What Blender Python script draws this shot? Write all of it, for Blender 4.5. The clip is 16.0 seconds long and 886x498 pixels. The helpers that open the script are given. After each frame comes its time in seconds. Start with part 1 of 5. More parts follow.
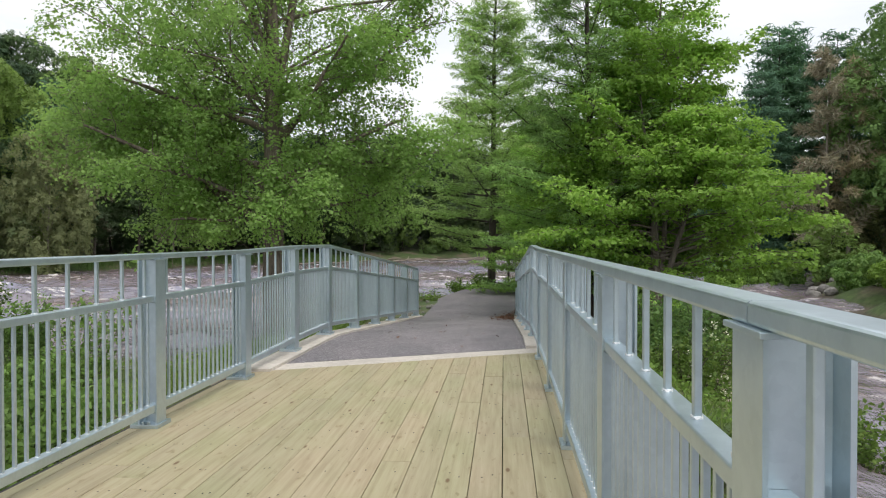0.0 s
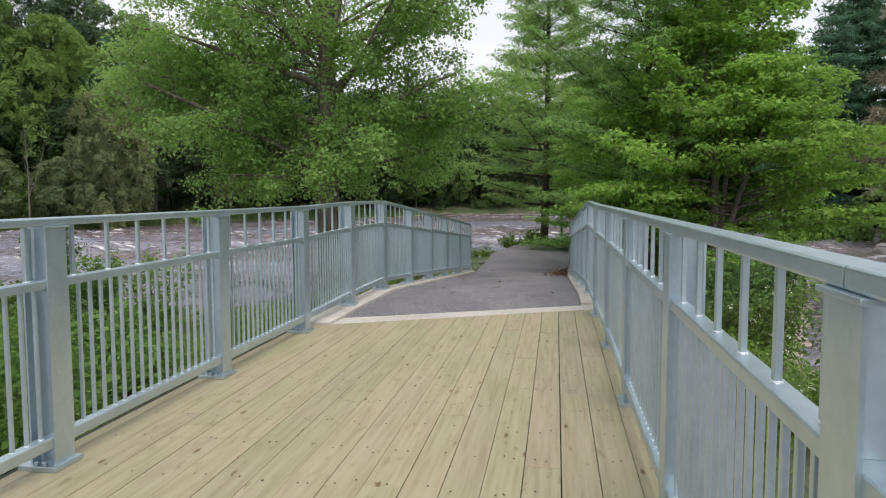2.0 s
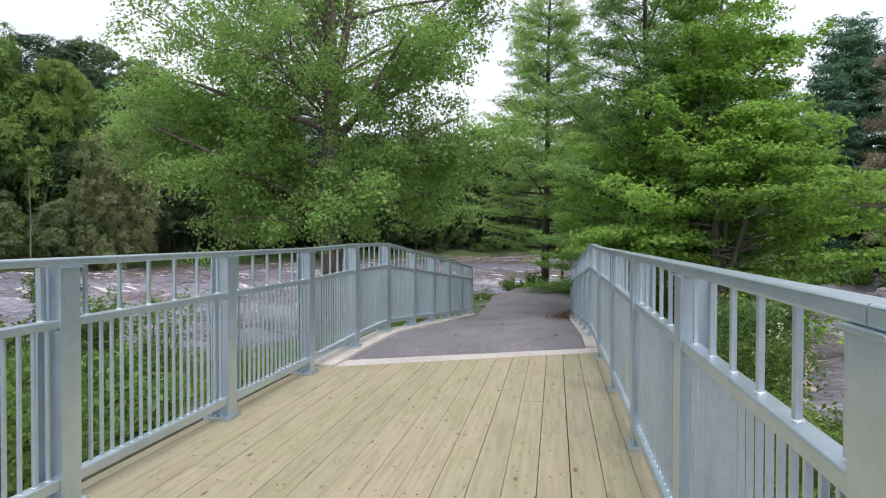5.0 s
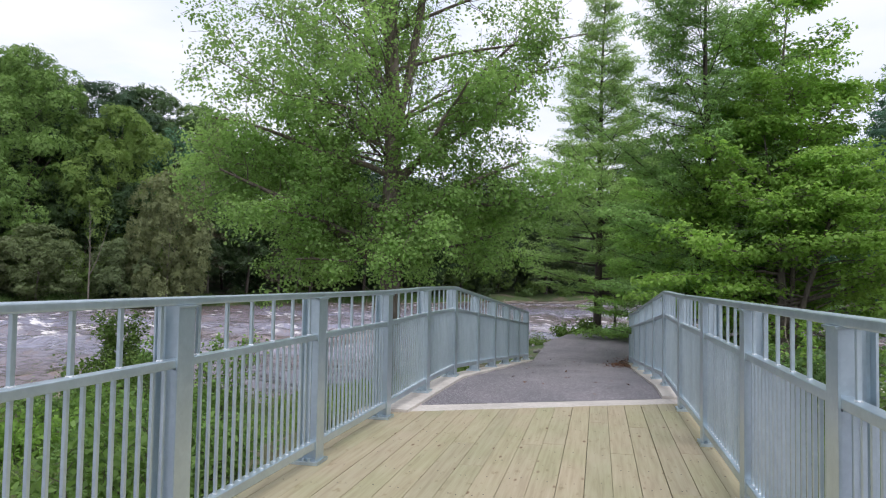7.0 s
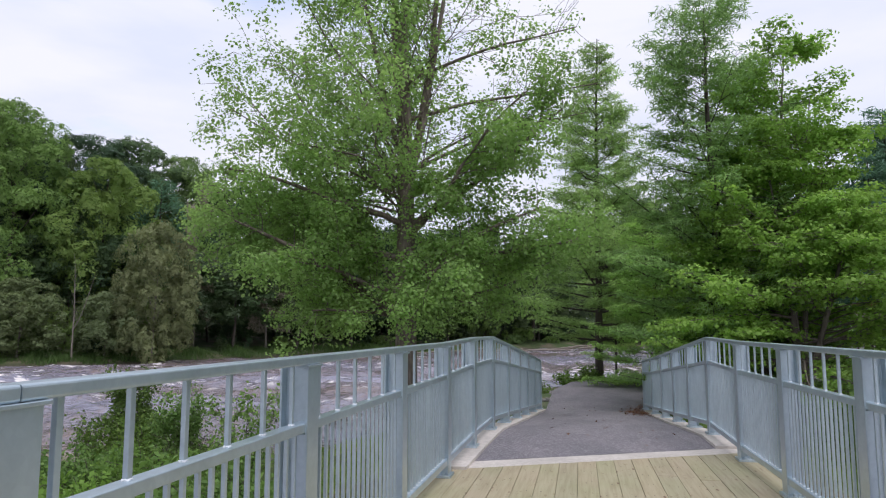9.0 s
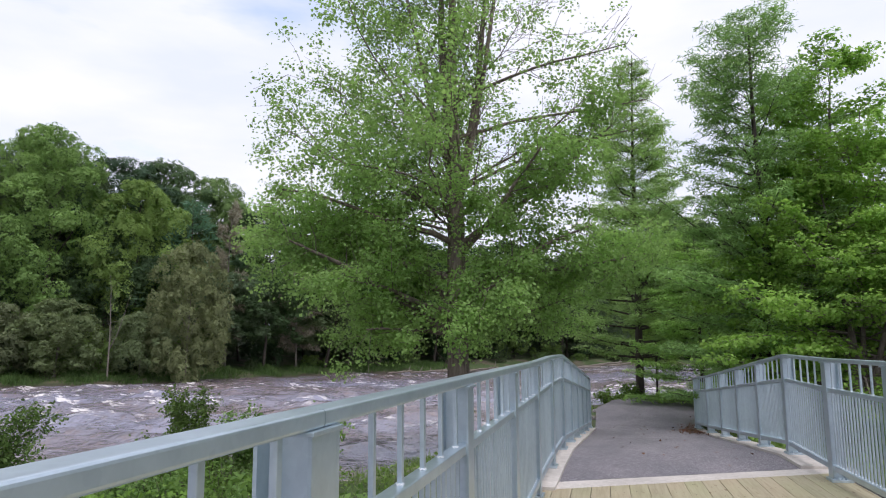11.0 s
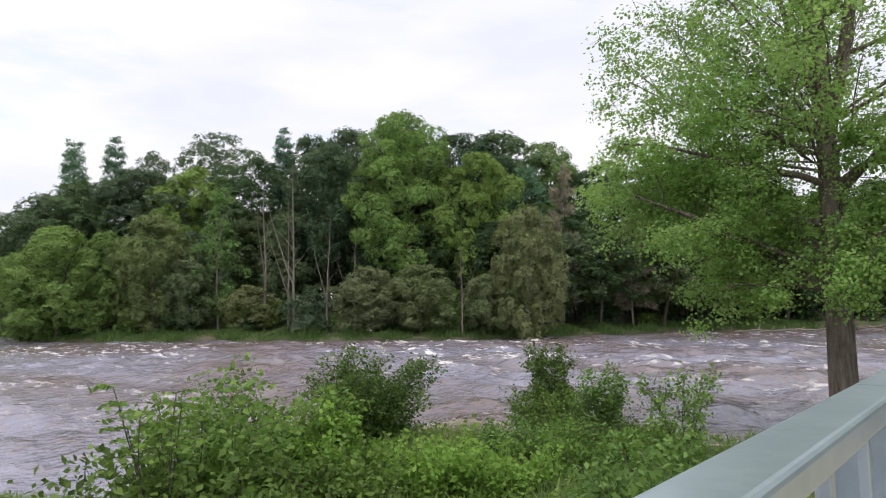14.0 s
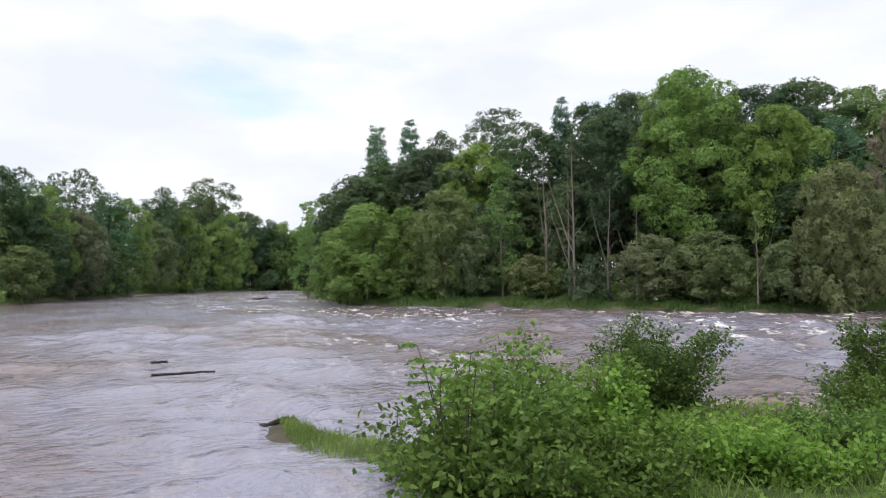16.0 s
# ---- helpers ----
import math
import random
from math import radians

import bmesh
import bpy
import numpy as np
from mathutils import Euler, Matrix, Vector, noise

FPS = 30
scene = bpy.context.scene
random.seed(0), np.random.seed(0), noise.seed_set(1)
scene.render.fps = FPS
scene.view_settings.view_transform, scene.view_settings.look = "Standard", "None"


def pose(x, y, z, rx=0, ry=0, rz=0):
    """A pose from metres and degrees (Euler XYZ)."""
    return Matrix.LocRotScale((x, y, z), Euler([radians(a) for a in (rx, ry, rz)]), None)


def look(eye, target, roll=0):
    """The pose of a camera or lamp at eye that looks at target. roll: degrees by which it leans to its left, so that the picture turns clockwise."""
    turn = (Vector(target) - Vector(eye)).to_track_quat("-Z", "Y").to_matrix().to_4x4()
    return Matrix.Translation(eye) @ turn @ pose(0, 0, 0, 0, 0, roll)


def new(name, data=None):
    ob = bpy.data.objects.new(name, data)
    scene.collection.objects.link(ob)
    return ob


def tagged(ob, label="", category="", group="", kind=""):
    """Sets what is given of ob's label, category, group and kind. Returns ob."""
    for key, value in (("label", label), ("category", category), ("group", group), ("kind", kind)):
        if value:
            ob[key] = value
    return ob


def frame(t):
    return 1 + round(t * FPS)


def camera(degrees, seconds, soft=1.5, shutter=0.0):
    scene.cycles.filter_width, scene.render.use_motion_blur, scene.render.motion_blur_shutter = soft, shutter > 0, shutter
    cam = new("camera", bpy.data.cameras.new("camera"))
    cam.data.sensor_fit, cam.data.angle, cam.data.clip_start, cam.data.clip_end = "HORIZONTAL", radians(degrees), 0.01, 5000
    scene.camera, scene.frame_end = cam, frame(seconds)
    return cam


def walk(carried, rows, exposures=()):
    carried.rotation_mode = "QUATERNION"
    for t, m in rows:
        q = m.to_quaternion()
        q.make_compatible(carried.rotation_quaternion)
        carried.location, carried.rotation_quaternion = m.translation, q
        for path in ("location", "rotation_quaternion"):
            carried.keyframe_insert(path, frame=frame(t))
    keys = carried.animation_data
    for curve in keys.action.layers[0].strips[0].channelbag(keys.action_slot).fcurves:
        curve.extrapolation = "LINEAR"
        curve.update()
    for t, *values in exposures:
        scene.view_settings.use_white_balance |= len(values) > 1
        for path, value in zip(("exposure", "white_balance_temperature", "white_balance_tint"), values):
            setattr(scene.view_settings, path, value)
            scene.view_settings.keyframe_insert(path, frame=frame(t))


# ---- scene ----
cam = camera(64.75, 16.0, 1.15)
PATH = [
    (0, (1.099, 0.136, 1.432), (0.925, 2.129, 1.405), -0.0),
    (0.5, (1.067, 0.146, 1.44), (0.805, 2.128, 1.387), -0.3),
    (1, (1.045, 0.149, 1.45), (0.748, 2.125, 1.366), -0.5),
    (1.5, (1.06, 0.169, 1.453), (0.742, 2.14, 1.336), -0.8),
    (2, (1.048, 0.148, 1.443), (0.73, 2.116, 1.288), -0.1),
    (2.5, (1.029, 0.15, 1.435), (0.774, 2.131, 1.319), 0.0),
    (3, (1.023, 0.159, 1.441), (0.733, 2.137, 1.37), -0.2),
    (3.5, (1.026, 0.14, 1.438), (0.713, 2.115, 1.388), -0.2),
    (4, (1.017, 0.127, 1.444), (0.698, 2.101, 1.399), -0.1),
    (6.5, (0.798, 0.065, 1.423), (0.479, 2.039, 1.458), 0.7),
    (7, (0.59, 0.095, 1.437), (0.155, 2.045, 1.528), 1.0),
    (7.5, (0.397, 0.136, 1.462), (-0.008, 2.085, 1.648), 0.4),
    (8, (0.197, 0.039, 1.463), (-0.102, 2.006, 1.664), 0.8),
    (8.5, (-0.017, 0.022, 1.455), (-0.38, 1.982, 1.627), 0.4),
    (9, (-0.223, 0.077, 1.459), (-0.603, 2.027, 1.687), -0.0),
    (11.5, (-1.011, -0.085, 1.487), (-1.505, 1.833, 1.767), -0.7),
    (12, (-1.139, -0.089, 1.502), (-1.775, 1.793, 1.732), -1.0),
    (12.5, (-1.24, -0.01, 1.5), (-2.096, 1.783, 1.73), -1.0),
    (13, (-1.313, -0.01, 1.495), (-2.275, 1.728, 1.719), -0.3),
    (13.5, (-1.344, -0.028, 1.493), (-2.455, 1.626, 1.665), -1.2),
    (14, (-1.353, -0.032, 1.487), (-2.617, 1.509, 1.656), -0.8),
    (14.5, (-1.353, -0.048, 1.48), (-2.769, 1.356, 1.639), -0.5),
    (15, (-1.365, -0.073, 1.481), (-2.953, 1.134, 1.628), -0.3),
    (15.5, (-1.37, -0.091, 1.474), (-3.061, 0.971, 1.589), -0.1),
    (16, (-1.377, -0.074, 1.468), (-3.142, 0.863, 1.557), -0.4),
]
WHITE = [(0, 0.19, 6450, 10), (1.5, 0.17, 6350, 11), (2.1, 0.08, 6300, 11), (3, 0.12, 6250, 12), (4, 0.25, 6150, 14), (6.5, 0.23, 6000, 15), (8, -0.12, 5950, 17), (9.2, -0.01, 5950, 18), (12, 0.09, 6050, 18), (14.5, 0.1, 6350, 14), (16, 0.12, 6250, 13)]
walk(cam, [(t, look(eye, target, roll)) for t, eye, target, roll in PATH], WHITE)

# ---- world and light ----
SUN_EL, SUN_AZ = radians(64), radians(140)


def make_world():
    w = bpy.data.worlds.new("cloudy_sky")
    scene.world = w
    w.use_nodes = True
    nt = w.node_tree
    nt.nodes.clear()
    out = nt.nodes.new("ShaderNodeOutputWorld")
    bg = nt.nodes.new("ShaderNodeBackground")
    sky = nt.nodes.new("ShaderNodeTexSky")
    sky.sky_type, sky.sun_disc = "NISHITA", False
    sky.sun_elevation, sky.sun_rotation = SUN_EL, SUN_AZ
    tc = nt.nodes.new("ShaderNodeTexCoord")
    mp = nt.nodes.new("ShaderNodeMapping")
    mp.inputs["Scale"].default_value = (1.3, 1.3, 4.2)
    mp.inputs["Location"].default_value = (0.35, 0.2, 0.15)
    nz = nt.nodes.new("ShaderNodeTexNoise")
    nz.inputs["Scale"].default_value, nz.inputs["Detail"].default_value = 1.7, 6.0
    nz.inputs["Roughness"].default_value = 0.5
    ramp = nt.nodes.new("ShaderNodeValToRGB")
    ramp.color_ramp.elements[0].position, ramp.color_ramp.elements[1].position = 0.28, 0.43
    ramp.color_ramp.elements[0].color = (0.35, 0.35, 0.35, 1)
    blue = nt.nodes.new("ShaderNodeMix")
    blue.data_type, blue.blend_type = "RGBA", "MULTIPLY"
    blue.inputs[0].default_value = 1.0
    blue.inputs[7].default_value = (0.26, 0.26, 0.24, 1)
    mix = nt.nodes.new("ShaderNodeMix")
    mix.data_type = "RGBA"
    mix.inputs[7].default_value = (1.0, 1.0, 1.0, 1)
    L = nt.links.new
    L(tc.outputs["Generated"], mp.inputs["Vector"])
    L(mp.outputs["Vector"], nz.inputs["Vector"])
    L(nz.outputs["Fac"], ramp.inputs["Fac"])
    L(sky.outputs["Color"], blue.inputs[6])
    n2 = nt.nodes.new("ShaderNodeTexNoise")
    n2.inputs["Scale"].default_value, n2.inputs["Detail"].default_value = 2.6, 5.0
    grey = nt.nodes.new("ShaderNodeValToRGB")
    grey.color_ramp.elements[0].position, grey.color_ramp.elements[1].position = 0.35, 0.6
    grey.color_ramp.elements[0].color = (0.82, 0.855, 0.925, 1)
    grey.color_ramp.elements[1].color = (0.965, 0.96, 0.967, 1)
    L(mp.outputs["Vector"], n2.inputs["Vector"])
    L(n2.outputs["Fac"], grey.inputs["Fac"])
    L(grey.outputs["Color"], mix.inputs[7])
    L(ramp.outputs["Color"], mix.inputs[0])
    L(blue.outputs[2], mix.inputs[6])
    L(mix.outputs[2], bg.inputs["Color"])
    bg.inputs["Strength"].default_value = 1.0
    L(bg.outputs["Background"], out.inputs["Surface"])


make_world()
sun = new("sun", bpy.data.lights.new("sun", "SUN"))
sun.data.energy, sun.data.angle, sun.data.color = 1.70, radians(38), (1.0, 0.96, 0.9)
sun.matrix_world = look((60 * math.sin(SUN_AZ), 60 * math.cos(SUN_AZ), 60 * math.tan(SUN_EL)), (0, 0, 0))


# ---- materials ----
def nodes_of(name):
    m = bpy.data.materials.new(name)
    m.use_nodes = True
    nt = m.node_tree
    nt.nodes.clear()
    out = nt.nodes.new("ShaderNodeOutputMaterial")
    p = nt.nodes.new("ShaderNodeBsdfPrincipled")
    nt.links.new(p.outputs[0], out.inputs["Surface"])
    return m, nt, p, out


def coord(nt, scale=(1, 1, 1), kind="world"):
    mp = nt.nodes.new("ShaderNodeMapping")
    mp.inputs["Scale"].default_value = scale
    if kind == "world":
        g = nt.nodes.new("ShaderNodeNewGeometry")
        nt.links.new(g.outputs["Position"], mp.inputs["Vector"])
    else:
        g = nt.nodes.new("ShaderNodeTexCoord")
        nt.links.new(g.outputs["Object"], mp.inputs["Vector"])
    return mp.outputs["Vector"]


def noise_of(nt, vec, scale, detail=4.0, rough=0.55):
    n = nt.nodes.new("ShaderNodeTexNoise")
    n.inputs["Scale"].default_value, n.inputs["Detail"].default_value = scale, detail
    n.inputs["Roughness"].default_value = rough
    nt.links.new(vec, n.inputs["Vector"])
    return n.outputs["Fac"]


def ramp_of(nt, fac, stops):
    r = nt.nodes.new("ShaderNodeValToRGB")
    el = r.color_ramp.elements
    while len(el) < len(stops):
        el.new(0.5)
    for e, (pos, col) in zip(el, stops):
        e.position = pos
        e.color = (*col, 1) if len(col) == 3 else col
    nt.links.new(fac, r.inputs["Fac"])
    return r.outputs["Color"]


def mix_of(nt, fac, a, b, mode="MIX"):
    m = nt.nodes.new("ShaderNodeMix")
    m.data_type, m.blend_type = "RGBA", mode
    for sock, v in ((0, fac), (6, a), (7, b)):
        if isinstance(v, (int, float)):
            m.inputs[sock].default_value = v
        elif isinstance(v, tuple):
            m.inputs[sock].default_value = (*v, 1)
        else:
            nt.links.new(v, m.inputs[sock])
    return m.outputs[2]


def math_of(nt, op, a, b=0.0):
    m = nt.nodes.new("ShaderNodeMath")
    m.operation = op
    for k, v in ((0, a), (1, b)):
        if isinstance(v, (int, float)):
            m.inputs[k].default_value = v
        else:
            nt.links.new(v, m.inputs[k])
    return m.outputs[0]


def bump_of(nt, p, height, strength, dist):
    b = nt.nodes.new("ShaderNodeBump")
    b.inputs["Strength"].default_value, b.inputs["Distance"].default_value = strength, dist
    nt.links.new(height, b.inputs["Height"])
    nt.links.new(b.outputs["Normal"], p.inputs["Normal"])


def random_of(nt):
    return nt.nodes.new("ShaderNodeObjectInfo").outputs["Random"]


def island_of(nt):
    return nt.nodes.new("ShaderNodeNewGeometry").outputs["Random Per Island"]


def leaf_material(name, dark, mid, light, glow=0.45, patch=0.5, shine=0.2, spray=0.0):
    """Leaves: colour by leaf and by bough, part of the light passing through."""
    m, nt, p, out = nodes_of(name)
    pick = island_of(nt)
    if spray:
        vo = nt.nodes.new("ShaderNodeTexVoronoi")
        vo.inputs["Scale"].default_value = spray
        nt.links.new(coord(nt), vo.inputs["Vector"])
        sepc = nt.nodes.new("ShaderNodeSeparateColor")
        nt.links.new(vo.outputs["Color"], sepc.inputs[0])
        pick = math_of(nt, "ADD", math_of(nt, "MULTIPLY", pick, 0.5), math_of(nt, "MULTIPLY", sepc.outputs[0], 0.5))
    one = ramp_of(nt, pick, [(0.0, dark), (0.55, mid), (1.0, light)])
    big = noise_of(nt, coord(nt), patch, 2.0)
    tone = ramp_of(nt, big, [(0.3, (0.72, 0.76, 0.7)), (0.7, (1.15, 1.15, 1.1))])
    col = mix_of(nt, 1.0, one, tone, "MULTIPLY")
    col = mix_of(nt, 1.0, col, ramp_of(nt, random_of(nt), [(0.0, (0.78, 0.82, 0.95)), (0.35, (1.0, 1.0, 1.0)), (0.7, (0.9, 0.95, 0.9)), (1.0, (1.12, 1.1, 0.92))]), "MULTIPLY")
    p.inputs["Roughness"].default_value = 0.6
    p.inputs["Specular IOR Level"].default_value = shine
    nt.links.new(col, p.inputs["Base Color"])
    tr = nt.nodes.new("ShaderNodeBsdfTranslucent")
    thru = mix_of(nt, 1.0, col, (1.1, 1.14, 0.85), "MULTIPLY")
    nt.links.new(thru, tr.inputs["Color"])
    ms = nt.nodes.new("ShaderNodeMixShader")
    ms.inputs[0].default_value = glow
    nt.links.new(p.outputs[0], ms.inputs[1])
    nt.links.new(tr.outputs[0], ms.inputs[2])
    if spray:
        gap = nt.nodes.new("ShaderNodeBsdfTransparent")
        cut = nt.nodes.new("ShaderNodeMixShader")
        nt.links.new(math_of(nt, "GREATER_THAN", vo.outputs["Distance"], 0.52), cut.inputs[0])
        nt.links.new(ms.outputs[0], cut.inputs[1])
        nt.links.new(gap.outputs[0], cut.inputs[2])
        nt.links.new(cut.outputs[0], out.inputs["Surface"])
    else:
        nt.links.new(ms.outputs[0], out.inputs["Surface"])
    return m


def bark_material(name, dark, light):
    m, nt, p, out = nodes_of(name)
    f = noise_of(nt, coord(nt, (14, 14, 2.5)), 1.0, 6.0, 0.7)
    f2 = noise_of(nt, coord(nt), 0.9, 2.0)
    col = ramp_of(nt, f, [(0.3, dark), (0.7, light)])
    col = mix_of(nt, 1.0, col, ramp_of(nt, f2, [(0.3, (0.75, 0.75, 0.75)), (0.7, (1.1, 1.1, 1.1))]), "MULTIPLY")
    nt.links.new(col, p.inputs["Base Color"])
    p.inputs["Roughness"].default_value = 0.9
    bump_of(nt, p, f, 0.8, 0.03)
    return m


def wood_material():
    m, nt, p, out = nodes_of("treated_pine_plank")
    r = random_of(nt)
    sh = nt.nodes.new("ShaderNodeCombineXYZ")
    off = math_of(nt, "MULTIPLY", r, 40.0)
    nt.links.new(off, sh.inputs[2])
    vec = nt.nodes.new("ShaderNodeVectorMath")
    vec.operation = "ADD"
    nt.links.new(coord(nt, (1, 1, 1)), vec.inputs[0])
    nt.links.new(sh.outputs[0], vec.inputs[1])
    st = nt.nodes.new("ShaderNodeMapping")
    st.inputs["Scale"].default_value = (16, 0.75, 1)
    nt.links.new(vec.outputs[0], st.inputs["Vector"])
    grain = noise_of(nt, st.outputs["Vector"], 2.2, 5.0, 0.6)
    wide = noise_of(nt, vec.outputs[0], 0.8, 3.0)
    base = ramp_of(nt, grain, [(0.25, (0.285, 0.248, 0.165)), (0.5, (0.365, 0.327, 0.226)), (0.8, (0.42, 0.384, 0.28))])
    plank = ramp_of(nt, r, [(0.0, (0.92, 0.92, 0.88)), (0.4, (1.0, 0.98, 0.95)), (0.75, (1.03, 0.99, 0.95)), (1.0, (0.97, 1.0, 0.93))])
    col = mix_of(nt, 1.0, base, plank, "MULTIPLY")
    green = ramp_of(nt, wide, [(0.35, (0.92, 0.97, 0.84)), (0.5, (1.0, 1.0, 0.93)), (0.65, (1.04, 0.995, 0.96))])
    col = mix_of(nt, 1.0, col, green, "MULTIPLY")
    # short dark streaks of resin and dirt along the grain
    sk = nt.nodes.new("ShaderNodeMapping")
    sk.inputs["Scale"].default_value = (13, 4.5, 1)
    sk.inputs["Rotation"].default_value = (0, 0, 0.5)
    nt.links.new(vec.outputs[0], sk.inputs["Vector"])
    smear = ramp_of(nt, noise_of(nt, sk.outputs["Vector"], 1.3, 4.0, 0.6), [(0.62, (1, 1, 1)), (0.72, (0.72, 0.68, 0.6))])
    col = mix_of(nt, 1.0, col, smear, "MULTIPLY")
    # knots
    ks = nt.nodes.new("ShaderNodeMapping")
    ks.inputs["Scale"].default_value = (6.5, 2.2, 1)
    nt.links.new(vec.outputs[0], ks.inputs["Vector"])
    vo = nt.nodes.new("ShaderNodeTexVoronoi")
    vo.inputs["Scale"].default_value = 1.0
    nt.links.new(ks.outputs["Vector"], vo.inputs["Vector"])
    knot = ramp_of(nt, vo.outputs["Distance"], [(0.05, (1, 1, 1)), (0.11, (0, 0, 0))])
    pick = ramp_of(nt, vo.outputs["Color"], [(0.34, (0, 0, 0)), (0.38, (1, 1, 1))])
    kf = mix_of(nt, 1.0, knot, pick, "MULTIPLY")
    col = mix_of(nt, kf, col, (0.15, 0.09, 0.042))
    nt.links.new(col, p.inputs["Base Color"])
    p.inputs["Roughness"].default_value = 0.68
    bump_of(nt, p, grain, 0.25, 0.004)
    return m


def steel_material():
    m, nt, p, out = nodes_of("galvanised_steel")
    a = noise_of(nt, coord(nt), 9.0, 5.0, 0.65)
    b = noise_of(nt, coord(nt, (1, 1, 0.35)), 2.3, 3.0)
    vo = nt.nodes.new("ShaderNodeTexVoronoi")
    vo.inputs["Scale"].default_value = 45.0
    nt.links.new(coord(nt), vo.inputs["Vector"])
    col = ramp_of(nt, a, [(0.3, (0.495, 0.58, 0.622)), (0.7, (0.575, 0.66, 0.702))])
    sp = ramp_of(nt, vo.outputs["Color"], [(0.2, (0.965, 0.97, 0.975)), (0.8, (1.02, 1.02, 1.02))])
    col = mix_of(nt, 1.0, col, sp, "MULTIPLY")
    run = ramp_of(nt, b, [(0.35, (0.91, 0.92, 0.935)), (0.65, (1.05, 1.05, 1.05))])
    col = mix_of(nt, 1.0, col, run, "MULTIPLY")
    nt.links.new(col, p.inputs["Base Color"])
    p.inputs["Metallic"].default_value = 0.82
    rr = nt.nodes.new("ShaderNodeMapRange")
    rr.inputs[3].default_value, rr.inputs[4].default_value = 0.31, 0.39
    nt.links.new(a, rr.inputs[0])
    nt.links.new(rr.outputs[0], p.inputs["Roughness"])
    bump_of(nt, p, a, 0.02, 0.002)
    return m


def plain_material(name, dark, light, scale, rough=0.85, metal=0.0, bump=0.3, dist=0.01, wide=None):
    m, nt, p, out = nodes_of(name)
    a = noise_of(nt, coord(nt), scale, 6.0, 0.65)
    b = noise_of(nt, coord(nt), scale * 0.07 if wide is None else wide, 3.0)
    col = ramp_of(nt, a, [(0.3, dark), (0.7, light)])
    col = mix_of(nt, 1.0, col, ramp_of(nt, b, [(0.3, (0.82, 0.82, 0.82)), (0.7, (1.1, 1.1, 1.1))]), "MULTIPLY")
    nt.links.new(col, p.inputs["Base Color"])
    p.inputs["Roughness"].default_value, p.inputs["Metallic"].default_value = rough, metal
    bump_of(nt, p, a, bump, dist)
    return m


def asphalt_material():
    m, nt, p, out = nodes_of("asphalt")
    vo = nt.nodes.new("ShaderNodeTexVoronoi")
    vo.inputs["Scale"].default_value = 75.0
    nt.links.new(coord(nt), vo.inputs["Vector"])
    stone = ramp_of(nt, vo.outputs["Color"], [(0.1, (0.112, 0.104, 0.11)), (0.6, (0.188, 0.175, 0.184)), (0.95, (0.36, 0.34, 0.345))])
    w = noise_of(nt, coord(nt, (1.6, 0.7, 1)), 0.9, 4.0)
    col = mix_of(nt, 1.0, stone, ramp_of(nt, w, [(0.3, (0.82, 0.82, 0.84)), (0.7, (1.18, 1.14, 1.14))]), "MULTIPLY")
    nt.links.new(col, p.inputs["Base Color"])
    p.inputs["Roughness"].default_value = 0.82
    bump_of(nt, p, vo.outputs["Distance"], 0.35, 0.006)
    return m


def ground_material():
    m, nt, p, out = nodes_of("bank_soil_and_grass")
    a = noise_of(nt, coord(nt), 3.0, 6.0, 0.7)
    b = noise_of(nt, coord(nt), 0.35, 4.0)
    soil = ramp_of(nt, a, [(0.3, (0.10, 0.075, 0.05)), (0.7, (0.24, 0.19, 0.14))])
    grass = ramp_of(nt, a, [(0.3, (0.035, 0.06, 0.018)), (0.7, (0.10, 0.15, 0.04))])
    col = mix_of(nt, ramp_of(nt, b, [(0.34, (0, 0, 0)), (0.5, (1, 1, 1))]), soil, grass)
    sep = nt.nodes.new("ShaderNodeSeparateXYZ")
    nt.links.new(coord(nt), sep.inputs[0])
    hh = math_of(nt, "ADD", sep.outputs[2], math_of(nt, "MULTIPLY", b, 0.25))
    sand = ramp_of(nt, a, [(0.3, (0.30, 0.24, 0.19)), (0.7, (0.45, 0.38, 0.32))])
    low = nt.nodes.new("ShaderNodeMapRange")
    low.inputs[1].default_value, low.inputs[2].default_value = -1.08, -0.9
    nt.links.new(hh, low.inputs[0])
    mud = ramp_of(nt, a, [(0.3, (0.05, 0.042, 0.03)), (0.7, (0.12, 0.10, 0.065))])
    flat = nt.nodes.new("ShaderNodeMapRange")
    flat.inputs[1].default_value, flat.inputs[2].default_value = 10.5, 12.0
    nt.links.new(math_of(nt, "ADD", sep.outputs[1], b), flat.inputs[0])
    edge = nt.nodes.new("ShaderNodeMapRange")
    edge.inputs[1].default_value, edge.inputs[2].default_value = 20.0, 18.0
    nt.links.new(sep.outputs[1], edge.inputs[0])
    here = math_of(nt, "MULTIPLY", flat.outputs[0], edge.outputs[0])
    col = mix_of(nt, low.outputs[0], mix_of(nt, here, mud, sand), col)
    nt.links.new(col, p.inputs["Base Color"])
    p.inputs["Roughness"].default_value = 0.95
    bump_of(nt, p, a, 0.6, 0.06)
    return m


